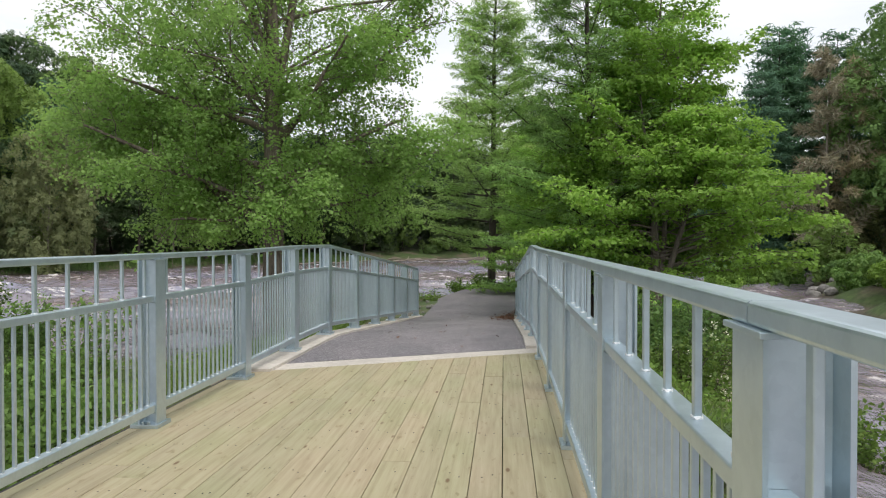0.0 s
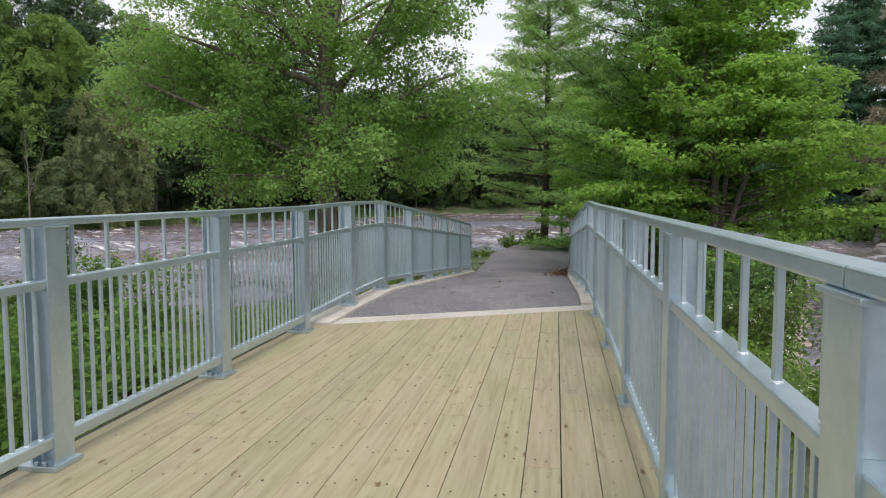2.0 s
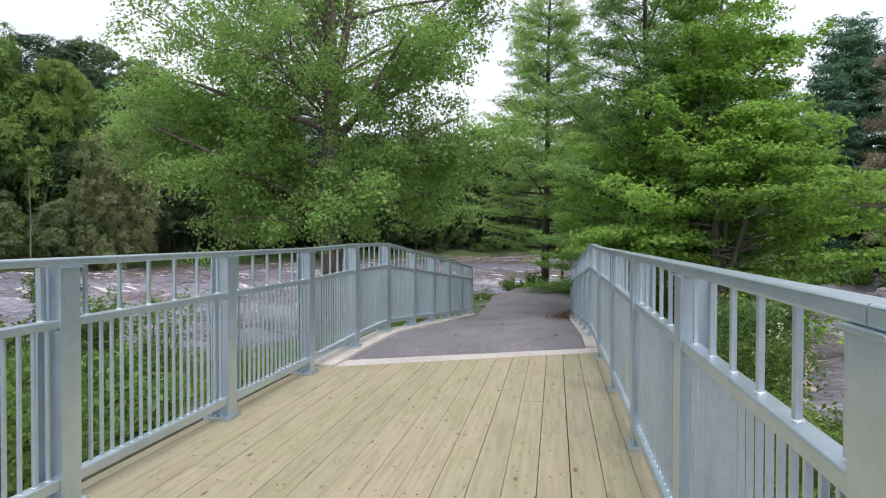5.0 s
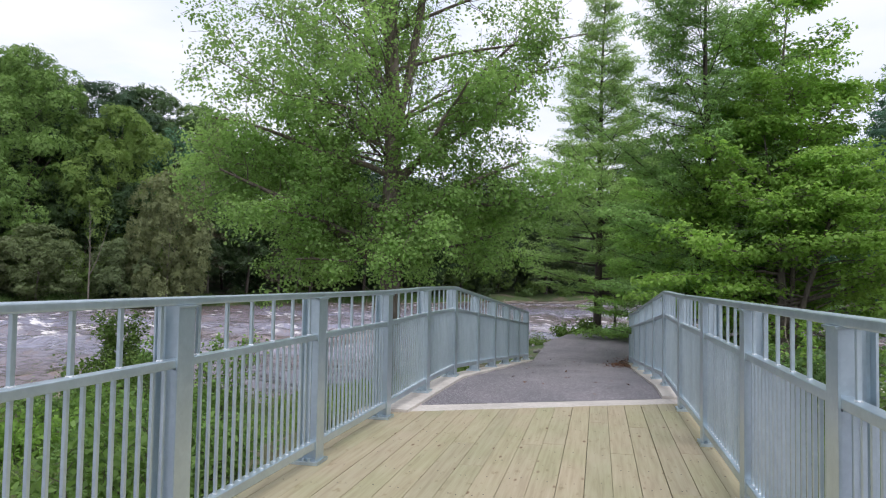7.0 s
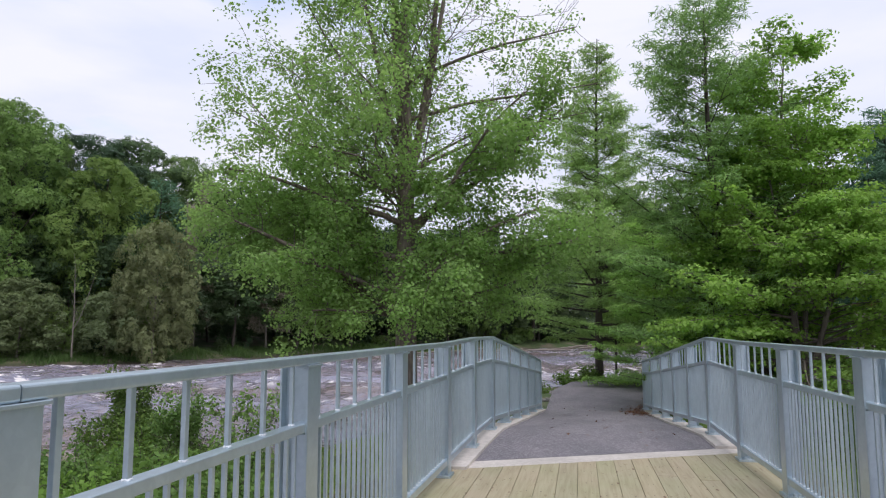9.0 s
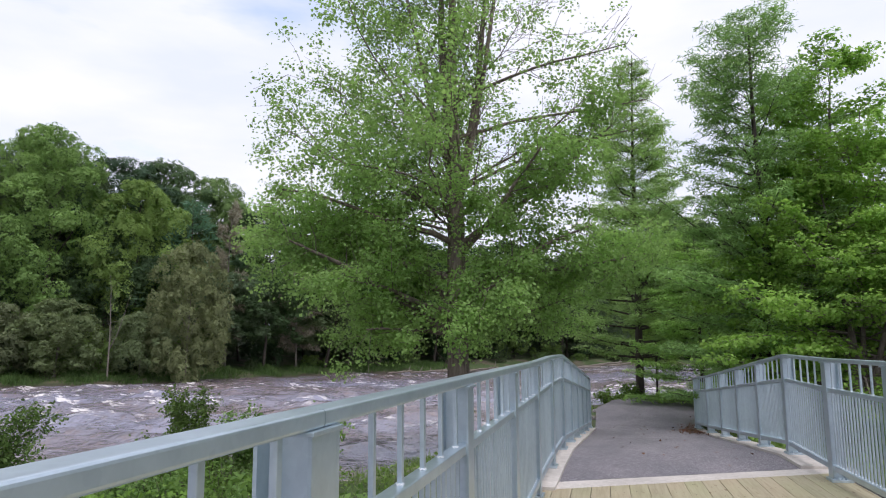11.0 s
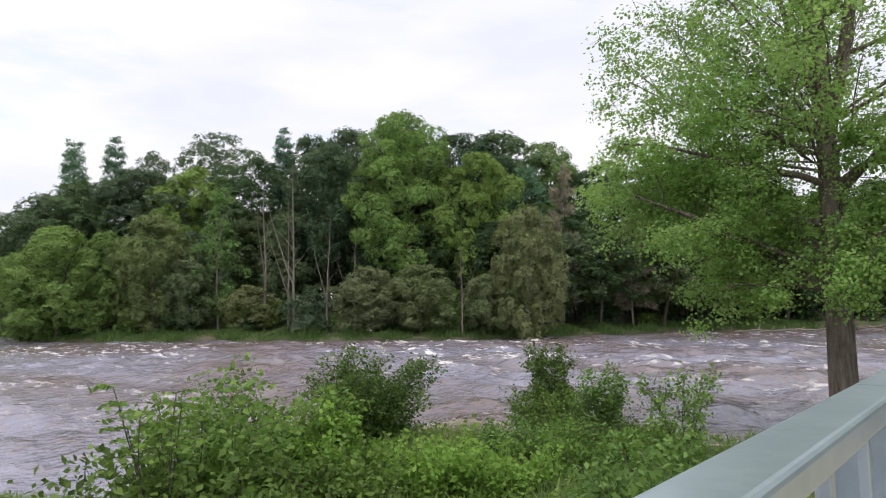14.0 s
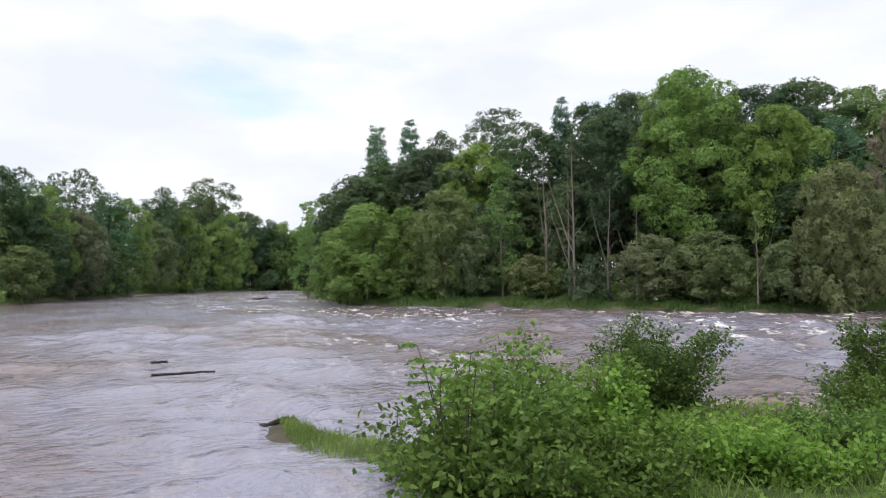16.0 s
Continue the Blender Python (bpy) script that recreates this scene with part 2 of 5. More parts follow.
def water_material():
    m, nt, p, out = nodes_of("brown_water_sky_sheen")
    big = noise_of(nt, coord(nt, (1.25, 0.8, 1)), 0.55, 3.0, 0.5)
    small = noise_of(nt, coord(nt, (1.25, 0.85, 1)), 2.4, 4.0, 0.55)
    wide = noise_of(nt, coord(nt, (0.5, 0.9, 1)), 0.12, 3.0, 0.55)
    # muddy brown; the blue-grey stop paints patches of sky sheen into the colour
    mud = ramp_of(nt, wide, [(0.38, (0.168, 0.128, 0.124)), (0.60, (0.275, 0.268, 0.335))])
    f1 = noise_of(nt, coord(nt, (0.7, 1.2, 1)), 1.5, 7.0, 0.7)
    f2 = noise_of(nt, coord(nt, (0.35, 0.6, 1)), 0.13, 2.0, 0.5)
    crest = math_of(nt, "MULTIPLY", ramp_of(nt, f1, [(0.52, (0, 0, 0)), (0.60, (1, 1, 1))]), ramp_of(nt, big, [(0.47, (0, 0, 0)), (0.56, (1, 1, 1))]))
    foam = math_of(nt, "MULTIPLY", crest, ramp_of(nt, f2, [(0.43, (0, 0, 0)), (0.53, (1, 1, 1))]))
    sep = nt.nodes.new("ShaderNodeSeparateXYZ")
    nt.links.new(coord(nt), sep.inputs[0])
    rapid = nt.nodes.new("ShaderNodeMapRange")
    rapid.inputs[1].default_value, rapid.inputs[2].default_value = 6.0, 20.0
    rapid.inputs[3].default_value, rapid.inputs[4].default_value = 0.12, 1.0
    nt.links.new(sep.outputs[1], rapid.inputs[0])
    foam = math_of(nt, "MULTIPLY", foam, rapid.outputs[0])
    # brown on the ripple crests, thinning the painted sky sheen there
    brown_crest = math_of(nt, "MULTIPLY", ramp_of(nt, small, [(0.52, (0, 0, 0)), (0.64, (1, 1, 1))]), ramp_of(nt, wide, [(0.3, (0.7, 0.7, 0.7)), (0.6, (0.35, 0.35, 0.35))]))
    mud = mix_of(nt, brown_crest, mud, (0.27, 0.19, 0.15))
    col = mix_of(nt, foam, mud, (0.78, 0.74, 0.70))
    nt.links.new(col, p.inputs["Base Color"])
    rr = nt.nodes.new("ShaderNodeMapRange")
    rr.inputs[3].default_value, rr.inputs[4].default_value = 0.09, 0.8
    nt.links.new(foam, rr.inputs[0])
    nt.links.new(rr.outputs[0], p.inputs["Roughness"])
    p.inputs["IOR"].default_value = 1.4
    p.inputs["Specular IOR Level"].default_value = 1.0
    tiny = noise_of(nt, coord(nt, (0.9, 1.2, 1)), 6.5, 3.0, 0.55)
    h = math_of(nt, "ADD", math_of(nt, "MULTIPLY", big, 1.5), math_of(nt, "ADD", math_of(nt, "MULTIPLY", small, 1.15), math_of(nt, "MULTIPLY", tiny, 0.12)))
    bump_of(nt, p, h, 1.0, 0.19)
    return m


WOOD, STEEL, ASPHALT = wood_material(), steel_material(), asphalt_material()
CONCRETE = plain_material("pale_concrete", (0.448, 0.407, 0.356), (0.616, 0.565, 0.506), 18.0, 0.88, 0, 0.25, 0.006)
DARK_STEEL = plain_material("dark_girder_steel", (0.03, 0.03, 0.03), (0.07, 0.065, 0.06), 6.0, 0.7, 0.3)
SCREW = plain_material("weathered_screw", (0.025, 0.02, 0.015), (0.06, 0.05, 0.04), 60.0, 0.6, 0.5)
WELD = plain_material("bright_weld", (0.75, 0.77, 0.78), (0.85, 0.86, 0.86), 60.0, 0.4, 0.3)
GROUND, WATER = ground_material(), water_material()
ROCK = plain_material("grey_river_stone", (0.16, 0.15, 0.14), (0.36, 0.34, 0.32), 5.0, 0.9, 0, 0.6, 0.04)
DRIFT = plain_material("wet_driftwood", (0.02, 0.017, 0.014), (0.07, 0.055, 0.045), 8.0, 0.7, 0, 0.7, 0.03)
PALE_WOOD = plain_material("bleached_log", (0.24, 0.20, 0.16), (0.42, 0.37, 0.31), 8.0, 0.9, 0, 0.7, 0.03)
L_LITTER = leaf_material("reddish_leaf_litter", (0.10, 0.04, 0.025), (0.16, 0.075, 0.045), (0.24, 0.13, 0.08), 0.1)
BARK = bark_material("grey_brown_bark", (0.045, 0.036, 0.028), (0.15, 0.125, 0.10))
POPLAR_BARK = bark_material("grey_poplar_bark", (0.078, 0.06, 0.047), (0.31, 0.25, 0.205))
MAPLE_BARK = bark_material("furrowed_maple_bark", (0.085, 0.069, 0.056), (0.26, 0.22, 0.185))
PINE_BARK = bark_material("dark_pine_bark", (0.03, 0.024, 0.02), (0.10, 0.08, 0.065))
PALE_BARK = bark_material("pale_dead_bark", (0.14, 0.12, 0.095), (0.30, 0.265, 0.22))
L_POPLAR = leaf_material("poplar_leaf", (0.280, 0.397, 0.154), (0.332, 0.476, 0.177), (0.397, 0.551, 0.211), 0.58, 0.5, 0.12)
L_MAPLE = leaf_material("maple_leaf", (0.218, 0.348, 0.077), (0.290, 0.455, 0.100), (0.372, 0.546, 0.132), 0.5, 0.5)
L_PINE = leaf_material("pine_needle", (0.224, 0.347, 0.123), (0.302, 0.470, 0.162), (0.403, 0.594, 0.202), 0.5, 0.5)
L_FARPINE = leaf_material("far_pine_needle", (0.115, 0.211, 0.147), (0.146, 0.265, 0.176), (0.187, 0.318, 0.211), 0.4, 0.3)
L_LIGHTPINE = leaf_material("pale_pine_needle", (0.355, 0.480, 0.170), (0.452, 0.605, 0.213), (0.551, 0.704, 0.265), 0.62, 0.5)
L_SHRUB = leaf_material("shrub_leaf", (0.130, 0.218, 0.066), (0.183, 0.299, 0.087), (0.271, 0.395, 0.129), 0.42, 1.2)
L_DARK = leaf_material("dark_shrub_leaf", (0.093, 0.153, 0.038), (0.134, 0.211, 0.049), (0.205, 0.287, 0.075), 0.38, 1.2)
L_WEED = leaf_material("weed_leaf", (0.130, 0.214, 0.050), (0.187, 0.297, 0.071), (0.269, 0.396, 0.100), 0.45, 0.9)
L_GRASS = leaf_material("grass_blade", (0.151, 0.214, 0.071), (0.229, 0.313, 0.094), (0.337, 0.411, 0.150), 0.4, 0.8)
L_REED = leaf_material("lush_bank_grass", (0.085, 0.150, 0.040), (0.125, 0.205, 0.055), (0.180, 0.265, 0.080), 0.35, 0.5)
L_WOOD = leaf_material("woodland_leaf", (0.083, 0.126, 0.072), (0.098, 0.154, 0.085), (0.120, 0.182, 0.098), 0.38, 0.12, 0.08, 6.5)
L_WOOD2 = leaf_material("yellow_green_woodland_leaf", (0.188, 0.271, 0.093), (0.226, 0.322, 0.109), (0.269, 0.375, 0.127), 0.42, 0.12, 0.08, 6.5)
L_WOOD3 = leaf_material("olive_woodland_leaf", (0.110, 0.152, 0.090), (0.137, 0.183, 0.105), (0.161, 0.213, 0.125), 0.38, 0.12, 0.08, 6.5)
L_COTTON = leaf_material("cottonwood_leaf", (0.166, 0.261, 0.098), (0.198, 0.309, 0.116), (0.235, 0.360, 0.137), 0.42, 0.12, 0.08, 6.5)
L_WILLOW = leaf_material("willow_leaf", (0.178, 0.218, 0.105), (0.213, 0.259, 0.124), (0.250, 0.298, 0.148), 0.38, 0.2, 0.05, 8.0)
L_WILLOW2 = leaf_material("grey_willow_leaf", (0.185, 0.207, 0.120), (0.218, 0.241, 0.142), (0.258, 0.276, 0.169), 0.38, 0.2, 0.05, 8.0)
L_DEAD = leaf_material("dry_twig", (0.26, 0.205, 0.155), (0.38, 0.32, 0.26), (0.48, 0.43, 0.36), 0.2, 0.3)
HUT_WOOD = plain_material("weathered_tan_board", (0.30, 0.24, 0.18), (0.44, 0.37, 0.29), 9.0, 0.9)
RED_PAINT = plain_material("faded_red_paint", (0.24, 0.05, 0.03), (0.36, 0.09, 0.06), 12.0, 0.7)
PETAL = leaf_material("white_petal", (0.600, 0.600, 0.550), (0.750, 0.750, 0.700), (0.820, 0.820, 0.780), 0.3)


# ---- mesh helpers ----
def mesh_of(name, verts, faces, material, smooth=False):
    me = bpy.data.meshes.new(name)
    me.from_pydata([tuple(v) for v in verts], [], [tuple(f) for f in faces])
    me.materials.append(material)
    if smooth:
        me.polygons.foreach_set("use_smooth", [True] * len(me.polygons))
    me.update()
    return me


def quad_mesh(name, co, material, smooth=False):
    """co: n x 4 x 3 corners of loose quads."""
    n = len(co)
    me = bpy.data.meshes.new(name)
    me.vertices.add(4 * n)
    me.vertices.foreach_set("co", np.asarray(co, dtype=np.float32).ravel())
    me.loops.add(4 * n)
    me.loops.foreach_set("vertex_index", np.arange(4 * n, dtype=np.int32))
    me.polygons.add(n)
    me.polygons.foreach_set("loop_start", np.arange(0, 4 * n, 4, dtype=np.int32))
    me.materials.append(material)
    me.update(calc_edges=True)
    me.validate()
    return me


def put(name, me, parent=None, at=None, label=""):
    ob = new(name, me)
    if parent is not None:
        ob.parent = parent
    if at is not None:
        ob.matrix_basis = at
    if label:
        ob["label"] = label
    return ob


def thing(name, label, category, at=None, group="", kind=""):
    ob = new(name)
    if at is not None:
        ob.matrix_basis = at
    return tagged(ob, label, category, group, kind)


def box_mesh(name, x0, x1, y0, y1, z0, z1, material, bevel=0.0):
    bm = bmesh.new()
    bmesh.ops.create_cube(bm, size=1.0)
    for v in bm.verts:
        v.co = Vector((x0 if v.co.x < 0 else x1, y0 if v.co.y < 0 else y1, z0 if v.co.z < 0 else z1))
    if bevel > 0:
        bmesh.ops.bevel(bm, geom=bm.edges[:], offset=bevel, segments=2, affect="EDGES", profile=0.5)
    me = bpy.data.meshes.new(name)
    bm.to_mesh(me)
    bm.free()
    me.materials.append(material)
    return me


def bar_mesh(name, a, b, width, height, material, round_off=0.008):
    """A rounded hollow-section bar from a to b (points on its underside's middle line); its width lies level."""
    a, b = Vector(a), Vector(b)
    d = (b - a).normalized()
    side = Vector((d.y, -d.x, 0)).normalized()
    up = Vector((0, 0, 1))
    prof, r = [], round_off
    for cx, cz, a0 in ((width / 2 - r, r, -90), (width / 2 - r, height - r, 0), (-width / 2 + r, height - r, 90), (-width / 2 + r, r, 180)):
        for k in range(4):
            t = radians(a0 + 30 * k)
            prof.append((cx + r * math.cos(t), cz + r * math.sin(t)))
    n = len(prof)
    verts = [p + side * u + up * w for p in (a, b) for u, w in prof]
    faces = [(i, (i + 1) % n, n + (i + 1) % n, n + i) for i in range(n)]
    faces += [tuple(range(n - 1, -1, -1)), tuple(range(n, 2 * n))]
    return mesh_of(name, verts, faces, material)


def tubes(strands, full=7):
    """strands: lists of (point, radius). One set of vertices and faces for them all."""
    V, F = [], []
    for st in strands:
        base = len(V)
        sides = full if st[0][1] > 0.03 else 3
        for i, (p, r) in enumerate(st):
            q = st[min(i + 1, len(st) - 1)][0] - st[max(i - 1, 0)][0]
            q = q.normalized() if q.length > 1e-6 else Vector((0, 0, 1))
            u = q.orthogonal().normalized()
            w = q.cross(u)
            for k in range(sides):
                t = 2 * math.pi * k / sides
                V.append(p + u * (r * math.cos(t)) + w * (r * math.sin(t)))
        for i in range(len(st) - 1):
            for k in range(sides):
                F.append((base + i * sides + k, base + i * sides + (k + 1) % sides, base + (i + 1) * sides + (k + 1) % sides, base + (i + 1) * sides + k))
    return V, F


def leaves(centres, size, rng, flat=0.5, slim=0.62, droop=0.0, aim=None, face=None, loose=0.36):
    """Kite-shaped, slightly folded leaves at the centres. flat: how far they lie level; aim: directions of the tips; face: the way they face."""
    c = np.asarray(centres, dtype=np.float64)
    n = len(c)
    s = size * rng.uniform(0.65, 1.3, n)[:, None]
    d = rng.normal(size=(n, 3)) if aim is None else np.asarray(aim) + rng.normal(scale=0.35, size=(n, 3))
    d[:, 2] = d[:, 2] * (1 - flat * 0.6) - droop
    d /= np.linalg.norm(d, axis=1)[:, None] + 1e-9
    up = rng.normal(size=(n, 3)) * (1 - flat) + np.array([0, 0, 1.0]) * flat
    if face is not None:
        up = np.asarray(face) + rng.normal(scale=loose, size=(n, 3))
        d = d - up * (d * up).sum(1)[:, None] / (up * up).sum(1)[:, None]
        d /= np.linalg.norm(d, axis=1)[:, None] + 1e-9
    w = np.cross(d, up)
    w /= np.linalg.norm(w, axis=1)[:, None] + 1e-9
    nrm = np.cross(w, d)
    base = c - d * s * 0.5
    tip = c + d * s * 0.5
    mid = c - d * s * 0.08 + nrm * s * 0.1
    h = w * s * slim * 0.5
    return np.stack([base, mid + h, tip, mid - h], axis=1)


# ---- ground and river ----
WATER_Z = -1.3
NEAR_LAND = [(-9.32, 4.06), (-7.80, 2.65), (-3.04, 1.55), (3.01, 2.75), (4.38, 6.84), (4.94, 10.46), (6.09, 15.64), (7.87, 19.30), (8.42, 23.96), (11.29, 29.20),
             (8.7, 34.3), (3.7, 35.7), (-1.9, 34.1), (-3.93, 28.92), (-4.67, 22.72), (-5.12, 17.15), (-6.50, 14.48), (-8.83, 14.09), (-11.27, 14.04), (-12.49, 13.96), (-12.58, 10.49),
             (-11.87, 7.43), (-11.07, 4.97), (-12.83, 4.35), (-15.11, 4.0), (-15.02, 2.85), (-12.33, 2.85), (-11.18, 3.5)]
FAR_LAND = [(-195.1, 61.4), (-139.7, 40.0), (-104.4, 32.4), (-74.9, 27.3), (-62.4, 31.0), (-53.7, 37.7), (-45.1, 40.7), (-35.8, 47.3), (-32.6, 56.3), (-28.9, 66.1), (-17.0, 80.6), (-6.0, 96.1), (7.0, 105.6), (33.0, 116.4),
            (79.1, 157.0), (400.6, 426.2), (-413.2, 930.8), (-921.2, 634.3), (-410.1, 173.9)]
RIGHT_LAND = [(13.19, 6.75), (12.50, 14.86), (12.89, 23.07), (15.8, 34.5), (19.7, 44.9), (25.5, 64.7), (32.4, 87.5), (49.2, 116.9), (89.4, 147.1), (505.1, 329.3), (929.4, 47.8), (300.0, -300.0), (40.0, -60.0), (18.00, -20.00)]
LEFT_LAND = [(-70.0, -42.0), (-96.5, -9.2), (-122.0, 0.7), (-150.7, 10.6), (-177.3, 23.5), (-210.7, 52.8), (-338.9, 101.0), (-925.2, 229.7), (-900.0, -600.0), (-200.0, -600.0), (-50.0, -120.0)]
BACK_LAND = [(-60, -40), (-20, -17), (0, -15), (14, -19), (40, -55), (200, -300), (-200, -600), (-300, -300)]


def inside_distance(px, py, poly):
    """Distance to the polygon's edge, positive inside."""
    best = np.full(px.shape, 1e9)
    odd = np.zeros(px.shape, dtype=bool)
    for (x0, y0), (x1, y1) in zip(poly, poly[1:] + poly[:1]):
        dx, dy = x1 - x0, y1 - y0
        t = np.clip(((px - x0) * dx + (py - y0) * dy) / (dx * dx + dy * dy), 0, 1)
        best = np.minimum(best, np.hypot(px - x0 - t * dx, py - y0 - t * dy))
        cross = ((y0 > py) != (y1 > py)) & (px < (x1 - x0) * (py - y0) / ((y1 - y0) if y1 != y0 else 1e-9) + x0)
        odd ^= cross
    return np.where(odd, best, -best)


def path_z(y):
    """Height of the path's surface beyond the bridge."""
    return np.interp(y, [-50, 10.35, 19.7, 25.0, 31.0], [0.0, 0.0, -0.74, -0.75, -0.57])


def path_x(y):
    return np.interp(y, [0, 10, 20, 26, 31, 35], [-0.02, -0.01, 0.05, 0.55, 2.3, 5.8])


def ground_z(px, py):
    px, py = np.asarray(px, dtype=float), np.asarray(py, dtype=float)
    wob = 0.35 * np.sin(px * 1.7 + py * 0.6) + 0.3 * np.sin(py * 1.3 - px * 0.8)
    h = np.full(px.shape, -2.4)
    d = inside_distance(px, py, NEAR_LAND) + 0.35 * wob
    h = np.maximum(h, np.where(d > 0, WATER_Z + np.minimum(d * 0.16, 0.34) + 0.05 * wob * np.clip(d, 0, 1), WATER_Z + d * 0.5))
    emb = path_z(py) - 0.16 - np.maximum(np.abs(px - path_x(py)) - 2.2, 0) * 0.42
    h = np.where((py > 8.0) & (py < 32.5), np.maximum(h, emb), h)
    for poly, slope, top in ((FAR_LAND, 0.13, 4.0), (RIGHT_LAND, 0.28, 6.0), (LEFT_LAND, 0.12, 4.0), (BACK_LAND, 0.2, 2.0)):
        d = inside_distance(px, py, poly) + wob
        h = np.maximum(h, np.where(d > 0, WATER_Z + 0.25 * np.clip(d, 0, 1) + np.minimum(d * slope, top), WATER_Z + d * 0.4))
    return np.maximum(h, -2.6)


def axis(fine0, fine1, step, far):
    mid = list(np.arange(fine0, fine1 + 1e-6, step))
    out, g = [], step
    v = fine1
    while v < far:
        g *= 1.16
        v += g
        out.append(v)
    low, g, v = [], step, fine0
    while v > -far:
        g *= 1.16
        v -= g
        low.append(v)
    return np.array(low[::-1] + mid + out)


def grid_mesh(name, xs, ys, zfun, material):
    gx, gy = np.meshgrid(xs, ys)
    gz = zfun(gx, gy)
    v = np.stack([gx, gy, gz], axis=-1).reshape(-1, 3)
    nx, ny = len(xs), len(ys)
    i = np.arange(nx - 1)[None, :] + nx * np.arange(ny - 1)[:, None]
    f = np.stack([i, i + 1, i + nx + 1, i + nx], axis=-1).reshape(-1, 4)
    return mesh_of(name, v.tolist(), f.tolist(), material, True)


ground = put("ground", grid_mesh("ground", axis(-18, 18, 0.4, 2500), axis(0, 38, 0.4, 2500), ground_z, GROUND))
tagged(ground, "brown soil and grass river bank with sandy edge", "ground", kind="structure")


def wave_z(px, py):
    """River surface: short steep waves from many sides, flat far off."""
    fade = np.clip(1.6 - np.hypot(px + 8, py - 10) / 110, 0.15, 1)
    rngs = np.random.default_rng(3)
    w = np.zeros(np.shape(px))
    for k in range(26):
        length = 1.0 * 1.075 ** k
        a = rngs.uniform(-0.95, 0.95) + 2.3
        ph = (px * math.cos(a) + py * math.sin(a)) * 6.283 / length + rngs.uniform(0, 6.28)
        ph = ph + 0.9 * np.sin((px * math.sin(a) - py * math.cos(a)) * 6.283 / (length * rngs.uniform(1.6, 3.0)) + rngs.uniform(0, 6.28))
        w = w + 0.0125 * length ** 0.8 * (1.0 - 1.6 * np.abs(np.sin(ph / 2)) ** 1.3)
    rough = 0.75 + 0.5 * np.clip((py - 8) / 14, 0, 1)
    return WATER_Z + w * fade * rough


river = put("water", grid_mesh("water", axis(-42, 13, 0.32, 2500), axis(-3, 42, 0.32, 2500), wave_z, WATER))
tagged(river, "fast brown muddy river with ripples and white foam", "river", kind="structure")

# ---- bridge deck ----
PITCH, DECK_X0, BOARDS = 0.1955, -1.8425, 19


def deck_end(x):
    """The skewed end of the timber deck."""
    return 8.29 + 0.505 * x


deck = thing("bridge_deck", "pale yellow treated pine plank deck of a footbridge", "bridge deck", kind="structure")
rng = random.Random(4)
for k in range(BOARDS):
    gap = rng.choice((0.0012, 0.0018, 0.003))
    x0 = max(-1.735, DECK_X0 + k * PITCH + gap)
    x1 = min(1.70, DECK_X0 + (k + 1) * PITCH - gap)
    y = -16.0 + rng.uniform(-1.5, 0)
    while True:
        y1 = y + rng.choice((3.05, 3.66, 4.27, 4.88))
        e0, e1 = deck_end(x0), deck_end(x1)
        last = y1 > min(e0, e1) - 0.9
        ya, yb = (e0, e1) if last else (y1 - 0.003, y1 - 0.003)
        b = 0.0025
        zt = rng.uniform(-0.0015, 0.0015)
        vs = [(x0, y, -0.045), (x1, y, -0.045), (x1, yb, -0.045), (x0, ya, -0.045),
              (x0, y, zt - b), (x1, y, zt - b), (x1, yb, zt - b), (x0, ya, zt - b),
              (x0 + b, y + b, zt), (x1 - b, y + b, zt), (x1 - b, yb - b, zt), (x0 + b, ya - b, zt)]
        fs = [(3, 2, 1, 0), (0, 1, 5, 4), (1, 2, 6, 5), (2, 3, 7, 6), (3, 0, 4, 7), (4, 5, 9, 8), (5, 6, 10, 9), (6, 7, 11, 10), (7, 4, 8, 11), (8, 9, 10, 11)]
        put("plank", mesh_of("plank", vs, fs, WOOD), deck)
        if last:
            break
        y = y1
# screws in pairs over each joist
co = []
for j in range(26):
    yj = -3.0 + 0.46 * j
    for k in range(BOARDS):
        xc = DECK_X0 + (k + 0.5) * PITCH
        for s in (-0.03, 0.03):
            if rng.random() < 0.2:
                continue
            sx, sy = xc + s + rng.uniform(-0.02, 0.02), yj + rng.uniform(-0.05, 0.05)
            if sy > deck_end(sx) - 0.05:
                continue
            r, ry = 0.0048, 0.0048 * rng.uniform(1.0, 1.8)
            co.append([(sx - r, sy - ry, 0.0022), (sx + r, sy - ry, 0.0022), (sx + r, sy + ry, 0.0022), (sx - r, sy + ry, 0.0022)])
put("deck_screws", quad_mesh("deck_screws", np.array(co), SCREW), deck, label="small dark screw heads in pairs across the planks")["kind"] = "stuff"
for sx, end in ((-1.78, 7.35), (1.79, 9.1)):
    put("edge_girder", box_mesh("edge_girder", sx - 0.08, sx + 0.08, -17, end, -0.55, -0.05, DARK_STEEL, 0.006), deck, label="dark steel edge girder")

# ---- abutment, kerbs and asphalt path ----
abut = thing("abutment", "pale concrete abutment with kerbs beside the asphalt path", "abutment", kind="structure")


def strip_mesh(name, ys, left, right, zfun, depth, material):
    """A band along y between two lines, with thickness."""
    V, F = [], []
    for y in ys:
        for x, dz in ((left(y), 0), (right(y), 0), (right(y), -depth), (left(y), -depth)):
            V.append((x, y, float(zfun(y)) + dz))
    n = len(ys)
    for i in range(n - 1):
        a, b = 4 * i, 4 * i + 4
        for k in range(4):
            F.append((a + k, a + (k + 1) % 4, b + (k + 1) % 4, b + k))
    F += [(3, 2, 1, 0), (4 * n - 4, 4 * n - 3, 4 * n - 2, 4 * n - 1)]
    return mesh_of(name, V, F, material)


